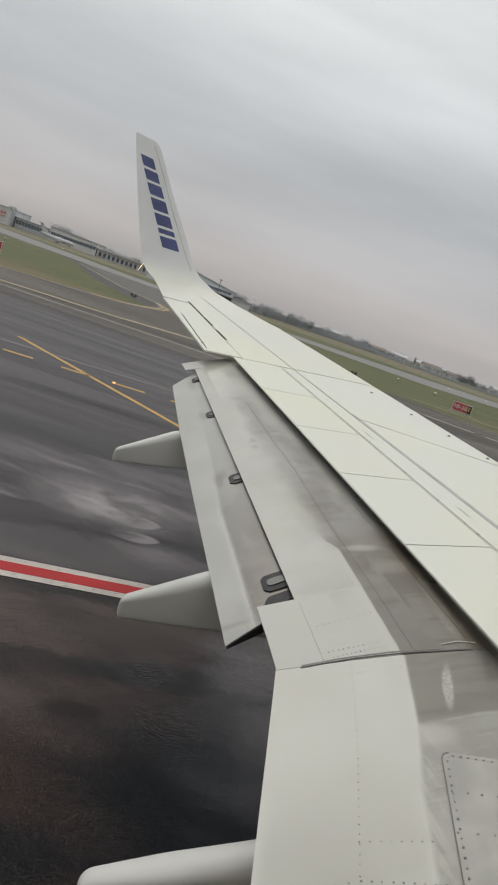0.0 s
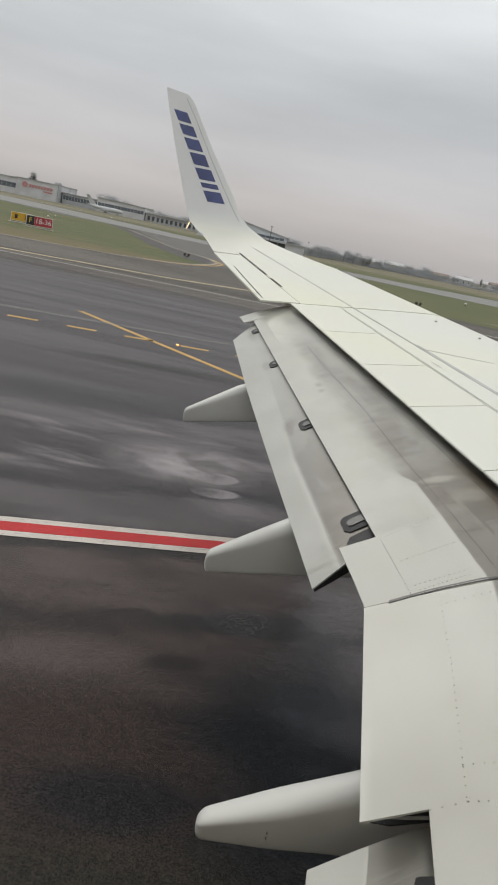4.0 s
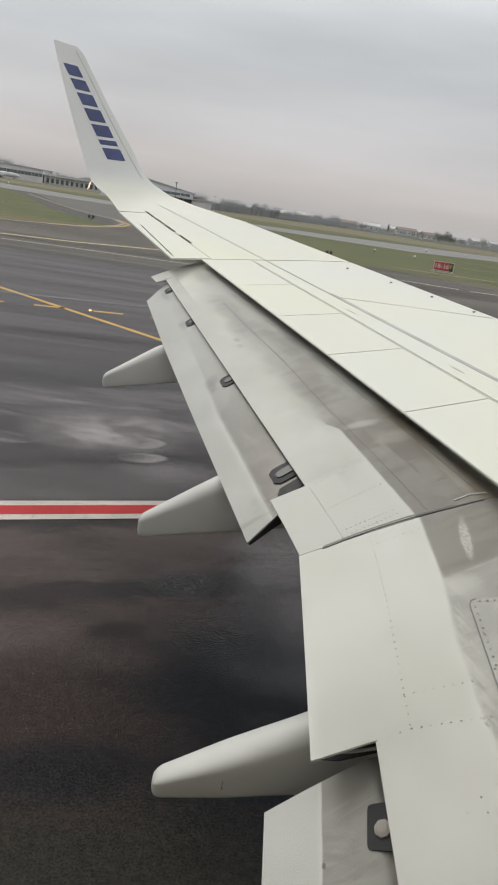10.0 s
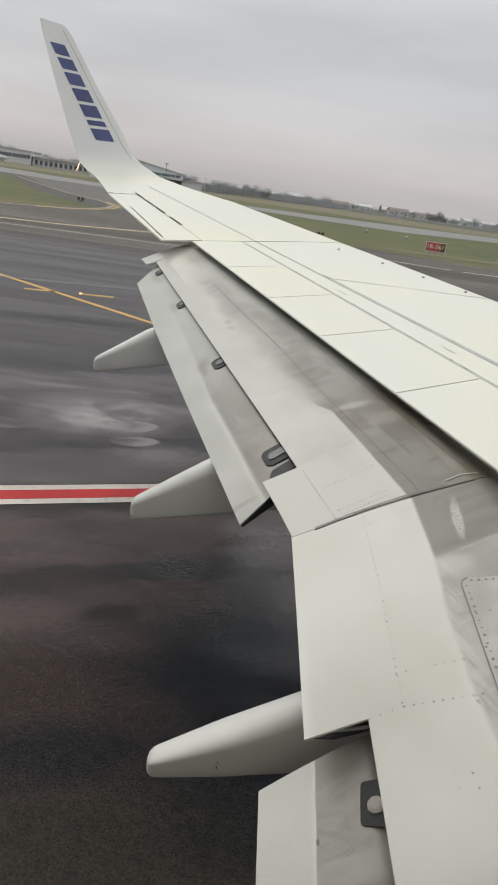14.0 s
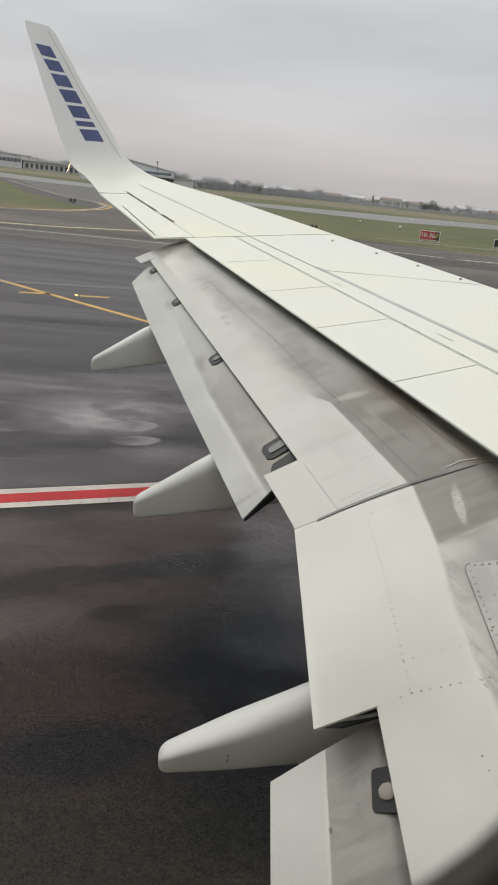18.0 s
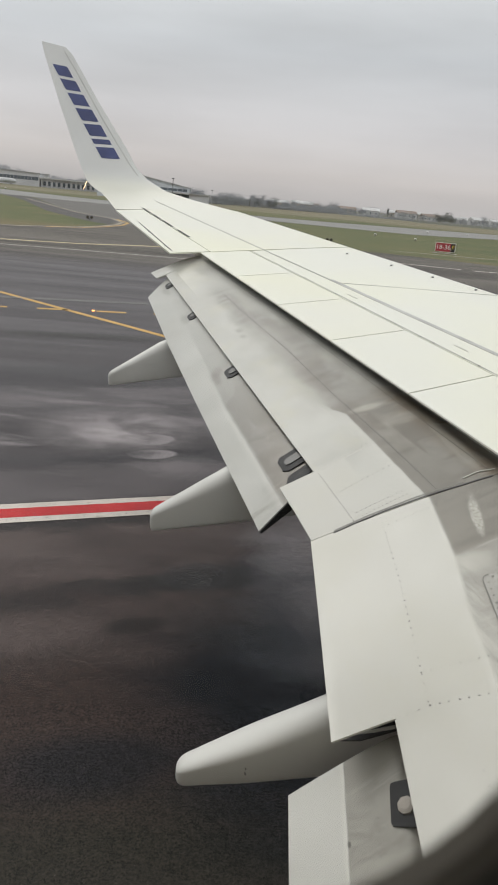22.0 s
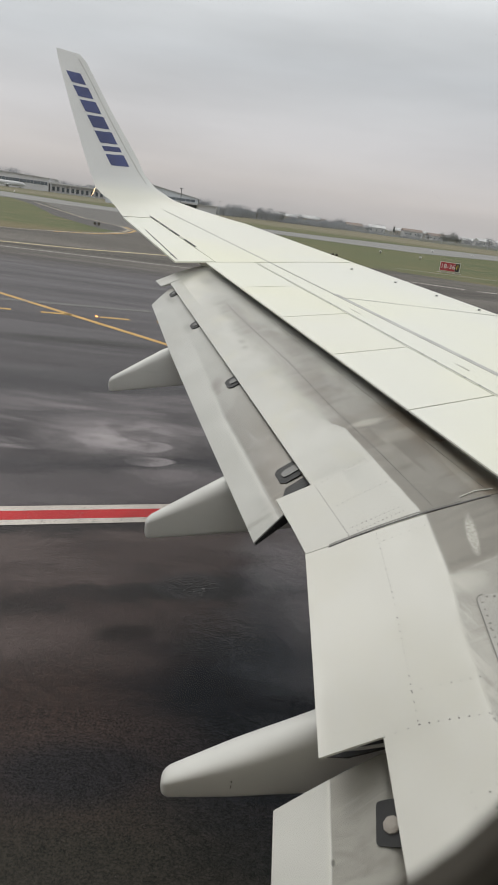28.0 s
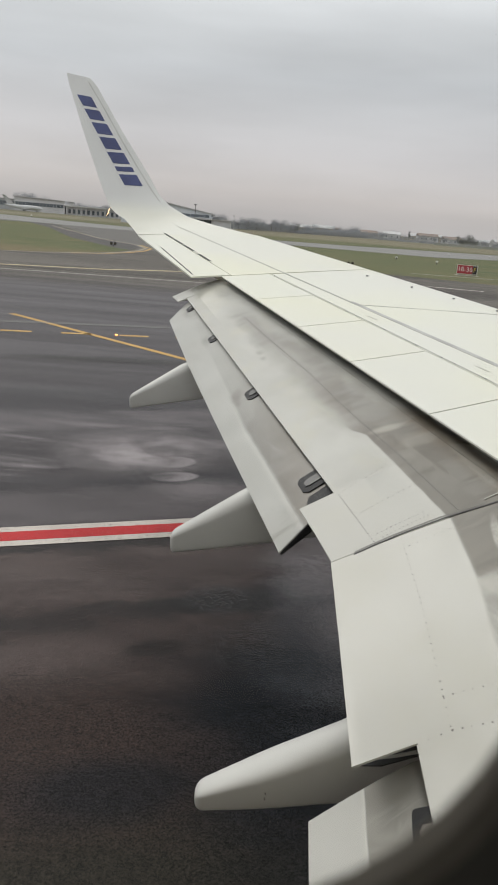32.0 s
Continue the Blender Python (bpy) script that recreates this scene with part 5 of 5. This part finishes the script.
def body_arc(x, radius, a0, a1, n=24, lift=0.0):
    return [Vector((x, -1.64 + radius * math.cos(radians(a0 + (a1 - a0) * i / n)), 3.45 + lift + radius * math.sin(radians(a0 + (a1 - a0) * i / n)))) for i in range(n + 1)]


for name_, rows_ in (("rear_body", ((-4.27, 1.95, 0), (-9, 1.9, 0.02), (-14, 1.5, 0.35), (-19, 0.7, 1.0))), ("front_body", ((4.27, 1.95, 0), (10, 1.95, 0), (14, 1.8, -0.1), (17, 1.3, -0.3), (18.4, 0.5, -0.5)))):
    part(name_, loft([body_arc(x, r_, 0, 352.5, 47, up) for x, r_, up in rows_]), BODY, fuselage, smooth=True)
part("belly", loft([body_arc(x, 1.95, -64, -180, 20) + body_arc(x, 1.93, -180, -64, 20) for x in (-4.26, 4.26)]), BODY, fuselage, smooth=True)
part("crown", loft([body_arc(x, 1.97, 66, 180, 20) + body_arc(x, 1.955, 180, 66, 20) for x in (-4.26, 4.26)]), BODY, fuselage, smooth=True)

# ---- signs, lamps and marks on the airfield ----
SIGN_RED = simple("sign_red", (0.38, 0.045, 0.055), 0.5, 0, 0.08)
SIGN_BLACK = simple("sign_black", (0.03, 0.03, 0.03), 0.5, 0, 0.1)
SIGN_YELLOW = simple("sign_yellow", (0.62, 0.36, 0.03), 0.5, 0, 0.1)
SIGN_WHITE = simple("sign_white", (0.66, 0.64, 0.60), 0.5, 0, 0.1)
LETTER_WHITE = simple("sign_letter_white", (0.75, 0.75, 0.73), 0.5, 0, 0.05)
LETTER_YELLOW = simple("sign_letter_yellow", (0.75, 0.55, 0.08), 0.5, 0, 0.05)
LAMP_GREY = simple("lamp_grey", (0.10, 0.10, 0.10), 0.5)


def words(text, size, material, parent, m, name="lettering"):
    """Raised letters from the built-in font, centred on the pose m."""
    cu = bpy.data.curves.new("text", "FONT")
    cu.body, cu.size, cu.align_x, cu.align_y, cu.extrude = text, size, "CENTER", "CENTER", 0.01
    tmp = bpy.data.objects.new("text", cu)
    me = bpy.data.meshes.new_from_object(tmp)
    bpy.data.objects.remove(tmp)
    me.materials.clear()
    me.materials.append(material)
    ob = new(name, me)
    ob.parent = parent
    ob.matrix_local = m
    return ob


def airfield_sign(x, y, panels, height, label, turn=0.0, foot=0.25):
    """A box sign on short legs; panels: (width, board, letter colour, text), from its left."""
    s = thing("airfield_sign", label, "sign", at=pose(x, y, 0, 0, 0, turn))
    total = sum(p[0] for p in panels)
    u = -total / 2
    part("casing", box(-total / 2 - 0.07, 0.02, foot - 0.05, total / 2 + 0.07, 0.25, foot + height + 0.05), SIGN_WHITE, s)
    for w, board, colour, text in panels:
        b = part("panel", box(u + 0.01, -0.012, foot, u + w - 0.01, 0.02, foot + height), board, s)
        if text:
            words(text, height * 0.78, colour, b, pose(u + w / 2, -0.02, foot + height / 2, 90, 0, 0))
        else:
            part("mark", box(u + w * 0.35, -0.03, foot + height * 0.25, u + w * 0.65, -0.012, foot + height * 0.75), colour, b)
        u += w
    for q in (-0.35, 0.35):
        part("leg", box(q * total - 0.05, 0.08, 0.0, q * total + 0.05, 0.18, foot), LAMP_GREY, s)
    part("footing", box(-total / 2 - 0.3, -0.5, 0.0, total / 2 + 0.3, 0.8, 0.05), simple("concrete_pad", (0.33, 0.31, 0.28), 0.8, world_space=True), s)
    return s


airfield_sign(27.9, 92.0, [(1.75, SIGN_RED, LETTER_WHITE, "18-36"), (0.5, SIGN_BLACK, LETTER_YELLOW, "F")], 0.95, "red and black runway holding sign on grass", -16)
airfield_sign(36.6, 92.0, [(1.3, SIGN_BLACK, LETTER_YELLOW, "")], 0.8, "small black taxiway sign on short legs", -20)
airfield_sign(-31.0, 88.5, [(0.85, SIGN_BLACK, LETTER_YELLOW, "F"), (2.0, SIGN_RED, LETTER_WHITE, "18-36")], 1.0, "red and black runway sign standing on grass", 20)
ys = airfield_sign(-34.6, 92.5, [(1.1, SIGN_YELLOW, SIGN_BLACK, ""), (1.3, SIGN_YELLOW, SIGN_BLACK, "30")], 0.9, "yellow direction sign behind the red one", 20)
solid("concrete_strip", sheet([(20, 86.6), (31, 87.6), (38, 88.8), (38, 89.3), (30, 88.3), (20, 87.3)], 0.012), simple("pale_concrete", (0.30, 0.28, 0.24), 0.85, world_space=True), "narrow pale concrete strip in the grass", "pavement", "structure")
solid("worn_verge", sheet([(-42, 186), (-20.7, 118), (-13.4, 104.2), (-11.4, 95), (-11.5, 88), (-13.6, 90.0), (-17.0, 97.5), (-23.0, 111), (-36.5, 155), (-50.2, 190)], 0.010), simple("dark_old_asphalt", (0.062, 0.056, 0.054), 0.8, 0, 0.3, 0.3, world_space=True), "dark worn asphalt shoulder of the grass island", "pavement", "structure")


def guard_lamp(x, y, label):
    """Two round lamps side by side on a low post."""
    g_ = thing("guard_lamp", label, "lamp", at=pose(x, y, 0))
    part("post", tube([(0, 0, 0), (0, 0, 0.2)], 0.05), LAMP_GREY, g_)
    part("cross_bar", box(-0.34, -0.05, 0.18, 0.34, 0.05, 0.25), LAMP_GREY, g_)
    for q in (-0.23, 0.23):
        h_ = part("lamp_head", tube([(q, -0.14, 0.40), (q, 0.16, 0.40)], [0.17, 0.14], 14), LAMP_GREY, g_)
        part("lens", tube([(q, -0.16, 0.40), (q, -0.141, 0.40)], 0.10, 12), simple("dark_lens", (0.09, 0.07, 0.04), 0.2), h_)


guard_lamp(-14.2, 92.5, "pair of dark guard lamps beside the grass island")
guard_lamp(13.9, 92.0, "pair of dark guard lamps beyond the wing")
PALE = simple("marker_white", (0.78, 0.77, 0.74), 0.4)
for x, y, h in ((27.4, 130.7, 0.55), (32.5, 123.8, 0.6), (-44.2, 130.2, 0.55), (-47.4, 143.3, 0.55), (-65.9, 256, 0.8), (53.3, 192.6, 0.6), (7.6, 190, 0.8), (69.5, 211, 0.5)):
    m_ = thing("edge_lamp", "small white taxiway edge lamp on a stem", "lamp", "taxiway edge lamps", at=pose(x, y, 0))
    part("stem", tube([(0, 0, 0), (0, 0, h * 0.6)], 0.05), LAMP_GREY, m_)
    part("cap", tube([(0, 0, h * 0.55), (0, 0, h * 0.8), (0, 0, h)], [0.16, 0.24, 0.10], 10), PALE, m_)
# ---- buildings ----
WALL_WHITE = simple("wall_white_panel", (0.58, 0.585, 0.60), 0.6, 0, 0.1, 0.15, world_space=True)
WALL_GREY = simple("wall_grey_metal", (0.45, 0.47, 0.49), 0.5, 0, 0.12, 0.2, world_space=True)
WALL_BEIGE = simple("wall_beige_plaster", (0.45, 0.41, 0.35), 0.7, 0, 0.12, 0.3, world_space=True)
ROOF_GREY = simple("roof_grey_sheet", (0.40, 0.40, 0.40), 0.5, 0, 0.15, 0.3, world_space=True)
ROOF_PALE = simple("roof_pale_sheet", (0.52, 0.52, 0.52), 0.5, 0, 0.1, 0.3, world_space=True)
ROOF_TILE = simple("roof_brown_tile", (0.27, 0.22, 0.19), 0.8, 0, 0.2, 0.5, world_space=True)
GLASS_DARK = simple("dark_window_glass", (0.13, 0.15, 0.17), 0.25, 0, 0.2, 0.6)
WALL_BLUE = simple("wall_blue_grey_sheet", (0.58, 0.61, 0.64), 0.5, 0, 0.08, 0.2, world_space=True)
SIGN_LOGO = simple("logo_red", (0.52, 0.26, 0.25), 0.5)


def hall(x0, x1, y, depth, h, label, band=None, wall=None, panes=12, roof_left=None, doors=0, name="industrial_hall"):
    """A long flat hall; band: lower and upper edge of its row of windows; roof_left: height at its left end."""
    b = thing(name, label, "building", at=pose(x0, y, 0))
    w, hl = x1 - x0, roof_left or h
    pts = [(0, 0, 0), (w, 0, 0), (w, 0, h), (0, 0, hl)]
    part("wall", plate(pts, Vector((0, depth, 0))), wall or WALL_WHITE, b)
    part("roof", plate([(-0.6, -0.6, hl + 0.35), (w + 0.6, -0.6, h + 0.35), (w + 0.6, depth + 0.6, h + 0.35), (-0.6, depth + 0.6, hl + 0.35)], 0.5), ROOF_GREY, b)
    if band:
        step_ = (w * 0.96) / panes
        for i in range(panes):
            u = w * 0.02 + i * step_
            pane_ = part("window", box(u + 0.12, -0.12, band[0], u + step_ - 0.12, 0.1, band[1]), GLASS_DARK, b)
            if w / panes > 3:
                part("mullion", box(u + step_ / 2 - 0.06, -0.18, band[0], u + step_ / 2 + 0.06, -0.121, band[1]), wall or WALL_WHITE, pane_)
    for i in range(doors):
        u = w * (i + 0.5) / doors
        d_ = part("door", box(u - w / doors * 0.4, -0.15, 0.0, u + w / doors * 0.4, 0.1, min(h, hl) * 0.62), WALL_GREY, b)
        part("door_gap", box(u - 0.08, -0.2, 0.0, u + 0.08, -0.151, min(h, hl) * 0.62), GLASS_DARK, d_)
    return b


LY = 470.0
hall(-235, -180.5, LY, 40, 9.3, "long pale hangar with dark stripes beyond the grass", (3.4, 6.2), WALL_WHITE, 9)
lg = hall(-180, -155.2, LY - 4, 40, 9.8, "white hangar front with a faint red company sign", None, WALL_WHITE)
part("sign_roundel", tube([(5.4, -0.35, 6.6), (5.4, -0.05, 6.6)], 1.7, 14), SIGN_LOGO, lg, "faded red round mark")
for i in range(8):
    part("sign_block", box(8.0 + i * 1.85, -0.3, 5.5, 9.45 + i * 1.85, 0.0, 7.2), SIGN_LOGO, lg, "faded red sign block")
part("sign_block", box(17.2, -0.3, 4.0, 22.5, 0.0, 4.8), SIGN_LOGO, lg)
part("stair_tower", box(22.5, 2, 0, 25.2, 8, 11.3), WALL_GREY, lg)
hall(-154.5, -131.5, LY + 6, 25, 6.2, "low grey hall with a band of windows", (2.6, 5.0), WALL_GREY, 12)
hall(-131, -101.5, LY, 25, 7.2, "white two-storey airfield building with dark windows", (3.3, 5.2), WALL_WHITE, 14, 7.9)
arc = thing("arcade_building", "low grey open-fronted building with slim columns", "building", at=pose(-101, LY, 0))
part("back_wall", box(0, 1.1, 0, 38, 9, 4.8), WALL_WHITE, arc)
part("roof", box(-0.6, -0.8, 4.6, 38.6, 9.6, 5.3), ROOF_PALE, arc)
for i in range(14):
    part("column", box(0.5 + i * 2.8, -0.2, 0, 1.1 + i * 2.8, 0.4, 4.6), WALL_WHITE, arc)
for i in range(13):
    part("bay_window", box(1.5 + i * 2.8, 0.95, 0.9, 2.9 + i * 2.8, 1.1, 3.2), GLASS_DARK, arc)
big = hall(-48, -10.4, 330, 30, 6.0, "big grey hangar with a sloping roof behind the winglet", (4.6, 5.6), WALL_BLUE, 9, 12.2, name="hangar")
part("canopy", box(20, -4, 3.7, 38, 0, 4.3), ROOF_PALE, big)
for i in range(5):
    part("gate", box(20.5 + i * 3.5, -0.2, 0, 23.6 + i * 3.5, 0.1, 3.6), GLASS_DARK, big)
annex = hall(-10.2, -2.2, 328, 14, 3.9, "small white annex beside the hangar", None, WALL_WHITE)
mast = thing("mast", "thin grey lamp mast beside the hangar", "mast", at=pose(-17.0, 326, 0))
part("pole", tube([(0, 0, 0), (0, 0, 9.3)], 0.12), LAMP_GREY, mast)
part("lamp_head", box(-0.6, -0.2, 9.2, 0.6, 0.2, 9.5), LAMP_GREY, mast)
mast = thing("mast", "thin pale pole in front of the trees", "mast", at=pose(-0.9, 330, 0))
part("pole", tube([(0, 0, 0), (0, 0, 6.2)], 0.09), WALL_GREY, mast)
part("lamp_head", box(-0.4, -0.2, 6.1, 0.4, 0.2, 6.35), LAMP_GREY, mast)

# parked airliner far off
JET = simple("jet_white", (0.55, 0.56, 0.57), 0.35)
jet = thing("parked_aircraft", "small white parked aircraft with a tall swept fin", "aircraft", at=pose(-117, LY - 25, 0))
part("fuselage", tube([(-12.5, 0, 3.0), (-8, 0, 2.5), (-3, 0, 2.2), (4, 0, 2.2), (7, 0, 2.1), (8.6, 0, 1.8)], [0.25, 0.85, 1.25, 1.25, 1.0, 0.2], 14), JET, jet, smooth=True)
part("fin", plate([(-13.6, -0.12, 8.0), (-11.8, -0.12, 8.0), (-6.5, -0.12, 2.9), (-10.8, -0.12, 3.1)], Vector((0, 0.24, 0))), JET, jet)
part("tailplane", plate([(-14.2, -3.4, 8.1), (-12.6, -3.4, 8.1), (-11.6, 0, 8.1), (-12.6, 3.4, 8.1), (-14.2, 3.4, 8.1), (-13.4, 0, 8.1)], 0.15), JET, jet)
part("wing", plate([(-2.5, -9, 1.7), (-1.2, -9, 1.7), (1.6, 0, 1.4), (-1.2, 9, 1.7), (-2.5, 9, 1.7), (-2.0, 0, 1.4)], 0.2), JET, jet)
for x, y in ((5.5, 0.0), (-1.5, -1.5), (-1.5, 1.5)):
    part("wheel", tube([(x, y - 0.15, 0.4), (x, y + 0.15, 0.4)], 0.4, 12), LAMP_GREY, jet)
    part("strut", tube([(x, y, 0.4), (x, y, 1.5)], 0.1), LAMP_GREY, jet)


def house(x, y, w, d, h, roof, wall, label, turn=0.0):
    b = thing("house", label, "house", at=pose(x, y, 0, 0, 0, turn))
    part("wall", box(-w / 2, 0, 0, w / 2, d, h), wall, b)
    rv = [(-w / 2 - 0.5, -0.5, h), (w / 2 + 0.5, -0.5, h), (w / 2 + 0.5, d / 2, h + d * 0.22), (-w / 2 - 0.5, d / 2, h + d * 0.22), (-w / 2 - 0.5, d + 0.5, h), (w / 2 + 0.5, d + 0.5, h)]
    part("roof", (rv, [(0, 1, 2, 3), (3, 2, 5, 4), (0, 3, 4), (1, 5, 2), (0, 4, 5, 1)]), roof, b)
    n = max(2, int(w / 3.5))
    for i in range(n):
        u = -w / 2 + w * (i + 0.5) / n
        part("window", box(u - 0.45, -0.1, h * 0.45, u + 0.45, 0.05, h * 0.75), GLASS_DARK, b)
    return b


rng = random.Random(11)
for az, y, w, h, roof in ((4.7, 640, 16, 4, ROOF_PALE), (6.4, 560, 15, 4.5, ROOF_PALE), (7.0, 700, 13, 4, ROOF_TILE), (9.7, 680, 14, 4, ROOF_TILE), (11.3, 620, 13, 4.5, ROOF_PALE), (13.1, 660, 11, 4.5, ROOF_PALE),
                          (13.9, 640, 16, 5, ROOF_TILE), (14.6, 700, 12, 5, ROOF_PALE), (15.6, 640, 14, 4, ROOF_TILE), (18.0, 690, 16, 4, ROOF_PALE), (19.0, 640, 14, 5, ROOF_PALE), (20.1, 700, 12, 5, ROOF_PALE), (21.3, 640, 13, 4, ROOF_TILE), (22.6, 660, 16, 5, ROOF_PALE), (24, 650, 14, 5, ROOF_TILE)):
    house(y * math.tan(radians(az)), y, w, 10, h, roof, rng.choice((WALL_WHITE, WALL_BEIGE)), "distant house with a %s roof among bare trees" % ("pale" if roof is ROOF_PALE else "brown"), rng.uniform(-12, 12))
fence = thing("fence", "long pale perimeter fence along the field", "fence", at=pose(120, 470, 0, 0, 0, 6))
for i in range(46):
    part("post", box(i * 5 - 0.08, -0.08, 0, i * 5 + 0.08, 0.08, 2.2), WALL_GREY, fence)
for i in range(45):
    part("fence_panel", box(i * 5 + 0.1, -0.03, 0.15, i * 5 + 4.9, 0.03, 1.5), simple("fence_pale", (0.34, 0.35, 0.31), 0.7) if i == 0 else bpy.data.materials["fence_pale"], fence)

# ---- trees ----
BARK = simple("bark_grey", (0.2, 0.185, 0.17), 0.9, 0, 0.2, 2)
# pale blue-grey twigs: distance haze is put into the base colour
HAZY_TWIGS = simple("hazy_bare_twigs", (0.33, 0.345, 0.365), 0.95, 0, 0.12, 0.8)
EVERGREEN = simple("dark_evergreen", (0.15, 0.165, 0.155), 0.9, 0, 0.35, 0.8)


def tree(name, label, height, spread, material, seed, clumps=2600, low=0.12, at=None):
    """A trunk with limbs and a crown of many small twig clumps, uneven and with gaps."""
    rg = random.Random(seed)
    t = thing(name, label, "tree", "trees beyond the airfield", at=at)
    limbs = [tube([(0, 0, 0), (0.1, 0.05, height * 0.35), (0, 0, height * 0.75)], [height * 0.022, height * 0.015, height * 0.005], 6)]
    tips = []
    for i in range(11):
        a, z0 = rg.uniform(0, 6.28), height * rg.uniform(low, 0.6)
        r_, z1 = spread * rg.uniform(0.45, 0.95), height * rg.uniform(max(low + 0.1, 0.45), 0.95)
        end = (r_ * math.cos(a), r_ * math.sin(a), z1)
        limbs.append(tube([(0, 0, z0), (end[0] * 0.5, end[1] * 0.5, (z0 + z1) / 2 + 0.3), end], [height * 0.012, height * 0.008, height * 0.003], 5))
        tips.append(Vector(end))
    part("trunk", joined(limbs), BARK, t)
    v, f = [], []
    for i in range(clumps):
        base = rg.choice(tips)
        p = base * rg.uniform(0.55, 1.0) + Vector((rg.gauss(0, spread * 0.26), rg.gauss(0, spread * 0.26), rg.gauss(0, height * 0.085)))
        s_ = rg.uniform(0.10, 0.27) * height / 9
        n = len(v)
        for q in range(4):
            v.append(p + Vector((rg.uniform(-1, 1), rg.uniform(-1, 1), rg.uniform(-1, 1))) * s_)
        f += [(n, n + 1, n + 2), (n, n + 2, n + 3), (n, n + 3, n + 1), (n + 1, n + 2, n + 3)]
    part("crown", (v, f), material, t)
    return t


kinds = [tree("bare_tree", "leafless grey-brown tree at the edge of the airfield", 8, 3.6, HAZY_TWIGS, 1, at=pose(6, 452, 0)),
         tree("bare_tree", "broad leafless tree among the hedges", 7, 4.6, HAZY_TWIGS, 2, at=pose(14, 462, 0)),
         tree("bare_tree", "slim leafless tree in the distant row", 7.5, 2.4, HAZY_TWIGS, 3, 1200, at=pose(24, 470, 0)),
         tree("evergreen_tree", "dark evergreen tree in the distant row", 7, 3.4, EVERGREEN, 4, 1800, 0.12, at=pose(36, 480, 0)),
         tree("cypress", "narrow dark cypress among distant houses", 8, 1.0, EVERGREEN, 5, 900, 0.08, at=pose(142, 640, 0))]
rng = random.Random(21)
# bearing in degrees, distance, height share
ROW = [(0.2, 400, 0.8), (0.9, 430, 0.9), (1.5, 420, 0.95), (2.6, 450, 0.95), (3.3, 440, 1.05), (4.0, 470, 0.9), (5.2, 500, 0.8), (5.8, 520, 0.95), (6.5, 540, 0.9), (7.3, 530, 1.0), (7.9, 560, 0.9),
       (8.6, 560, 1.15), (9.2, 580, 0.8), (10.0, 600, 0.7), (10.7, 590, 0.8), (11.5, 640, 1.1), (13.6, 640, 0.85), (14.3, 620, 0.7), (15.0, 640, 0.75), (16.1, 520, 1.0), (16.5, 515, 1.2), (17.0, 520, 1.0),
       (17.7, 600, 0.8), (18.5, 620, 0.7), (19.2, 600, 1.15), (20.6, 620, 0.7), (21.7, 600, 1.05), (22.5, 600, 1.0), (23.4, 600, 1.1), (24.5, 600, 0.9)]
for az, y, k in ROW:
    src = kinds[3] if az in (16.1, 16.5, 17.0, 21.7) else kinds[rng.randrange(3)]
    m = pose(y * math.tan(radians(az)), y, 0, 0, 0, rng.uniform(0, 360)) @ Matrix.Diagonal((k, k, k * rng.uniform(0.9, 1.1), 1))
    c_ = copy_thing(src, m)
    c_.scale = (k, k, k)
for az, y, k in ((-22.8, 520, 1.2), (-15.0, 510, 1.55), (-14.5, 505, 1.6), (-14.0, 508, 1.45), (-13.4, 515, 1.25), (-11.9, 520, 1.0), (-11.4, 510, 1.05), (-11.0, 515, 1.1), (-10.5, 520, 1.0), (-10.0, 510, 0.9), (-1.35, 345, 1.0), (-1.1, 350, 0.9)):
    c_ = copy_thing(kinds[3] if az in (-20.2, -19.9) else kinds[rng.randrange(2)], pose(y * math.tan(radians(az)), y, 0, 0, 0, rng.uniform(0, 360)))
    c_.scale = (k, k, k)

tree("evergreen_tree", "dark evergreen tree rising behind the hangar roof", 15.5, 2.7, EVERGREEN, 8, 1500, 0.3, at=pose(500 * math.tan(radians(-20.1)), 500, 0))

# far woods and hedges, joined
rg = random.Random(5)
v, f = [], []

def canopy(count, az0, az1, near, deep, base, swing, size):
    """Small twig clumps packed below an uneven skyline."""
    for i in range(count):
        az = rg.uniform(az0, az1)
        y = near(az) + rg.uniform(0, deep)
        x = y * math.tan(radians(az))
        top_ = base(az) + swing * (noise.noise(Vector((x * 0.035, y * 0.01, 0))) + 0.6 * noise.noise(Vector((x * 0.15, 1.7, y * 0.02))))
        if top_ < 0.5:
            continue
        z = top_ * rg.random() ** 0.75
        s_ = rg.uniform(0.5, 1.0) * size
        n = len(v)
        for q in range(4):
            v.append((x + rg.uniform(-1.2, 1.2) * s_, y + rg.uniform(-1, 1) * s_, max(0, z + rg.uniform(-1, 1) * s_)))
        f.extend([(n, n + 1, n + 2), (n, n + 2, n + 3), (n, n + 3, n + 1), (n + 1, n + 2, n + 3)])


canopy(52000, -24, 27, lambda az: 590, 130, lambda az: 4.6, 3.6, 0.36)
canopy(32000, -0.6, 9.6, lambda az: 440 + 9 * max(0, az), 30, lambda az: 3.2, 3.8, 0.26)
canopy(20000, 9.6, 25, lambda az: 520, 40, lambda az: 1.7, 2.6, 0.24)
canopy(5000, -16, -9, lambda az: 505, 20, lambda az: 6.5, 4.0, 0.5)
solid("far_woods", (v, f), HAZY_TWIGS, "grey leafless hedges and woods along the horizon", "woods", "stuff")
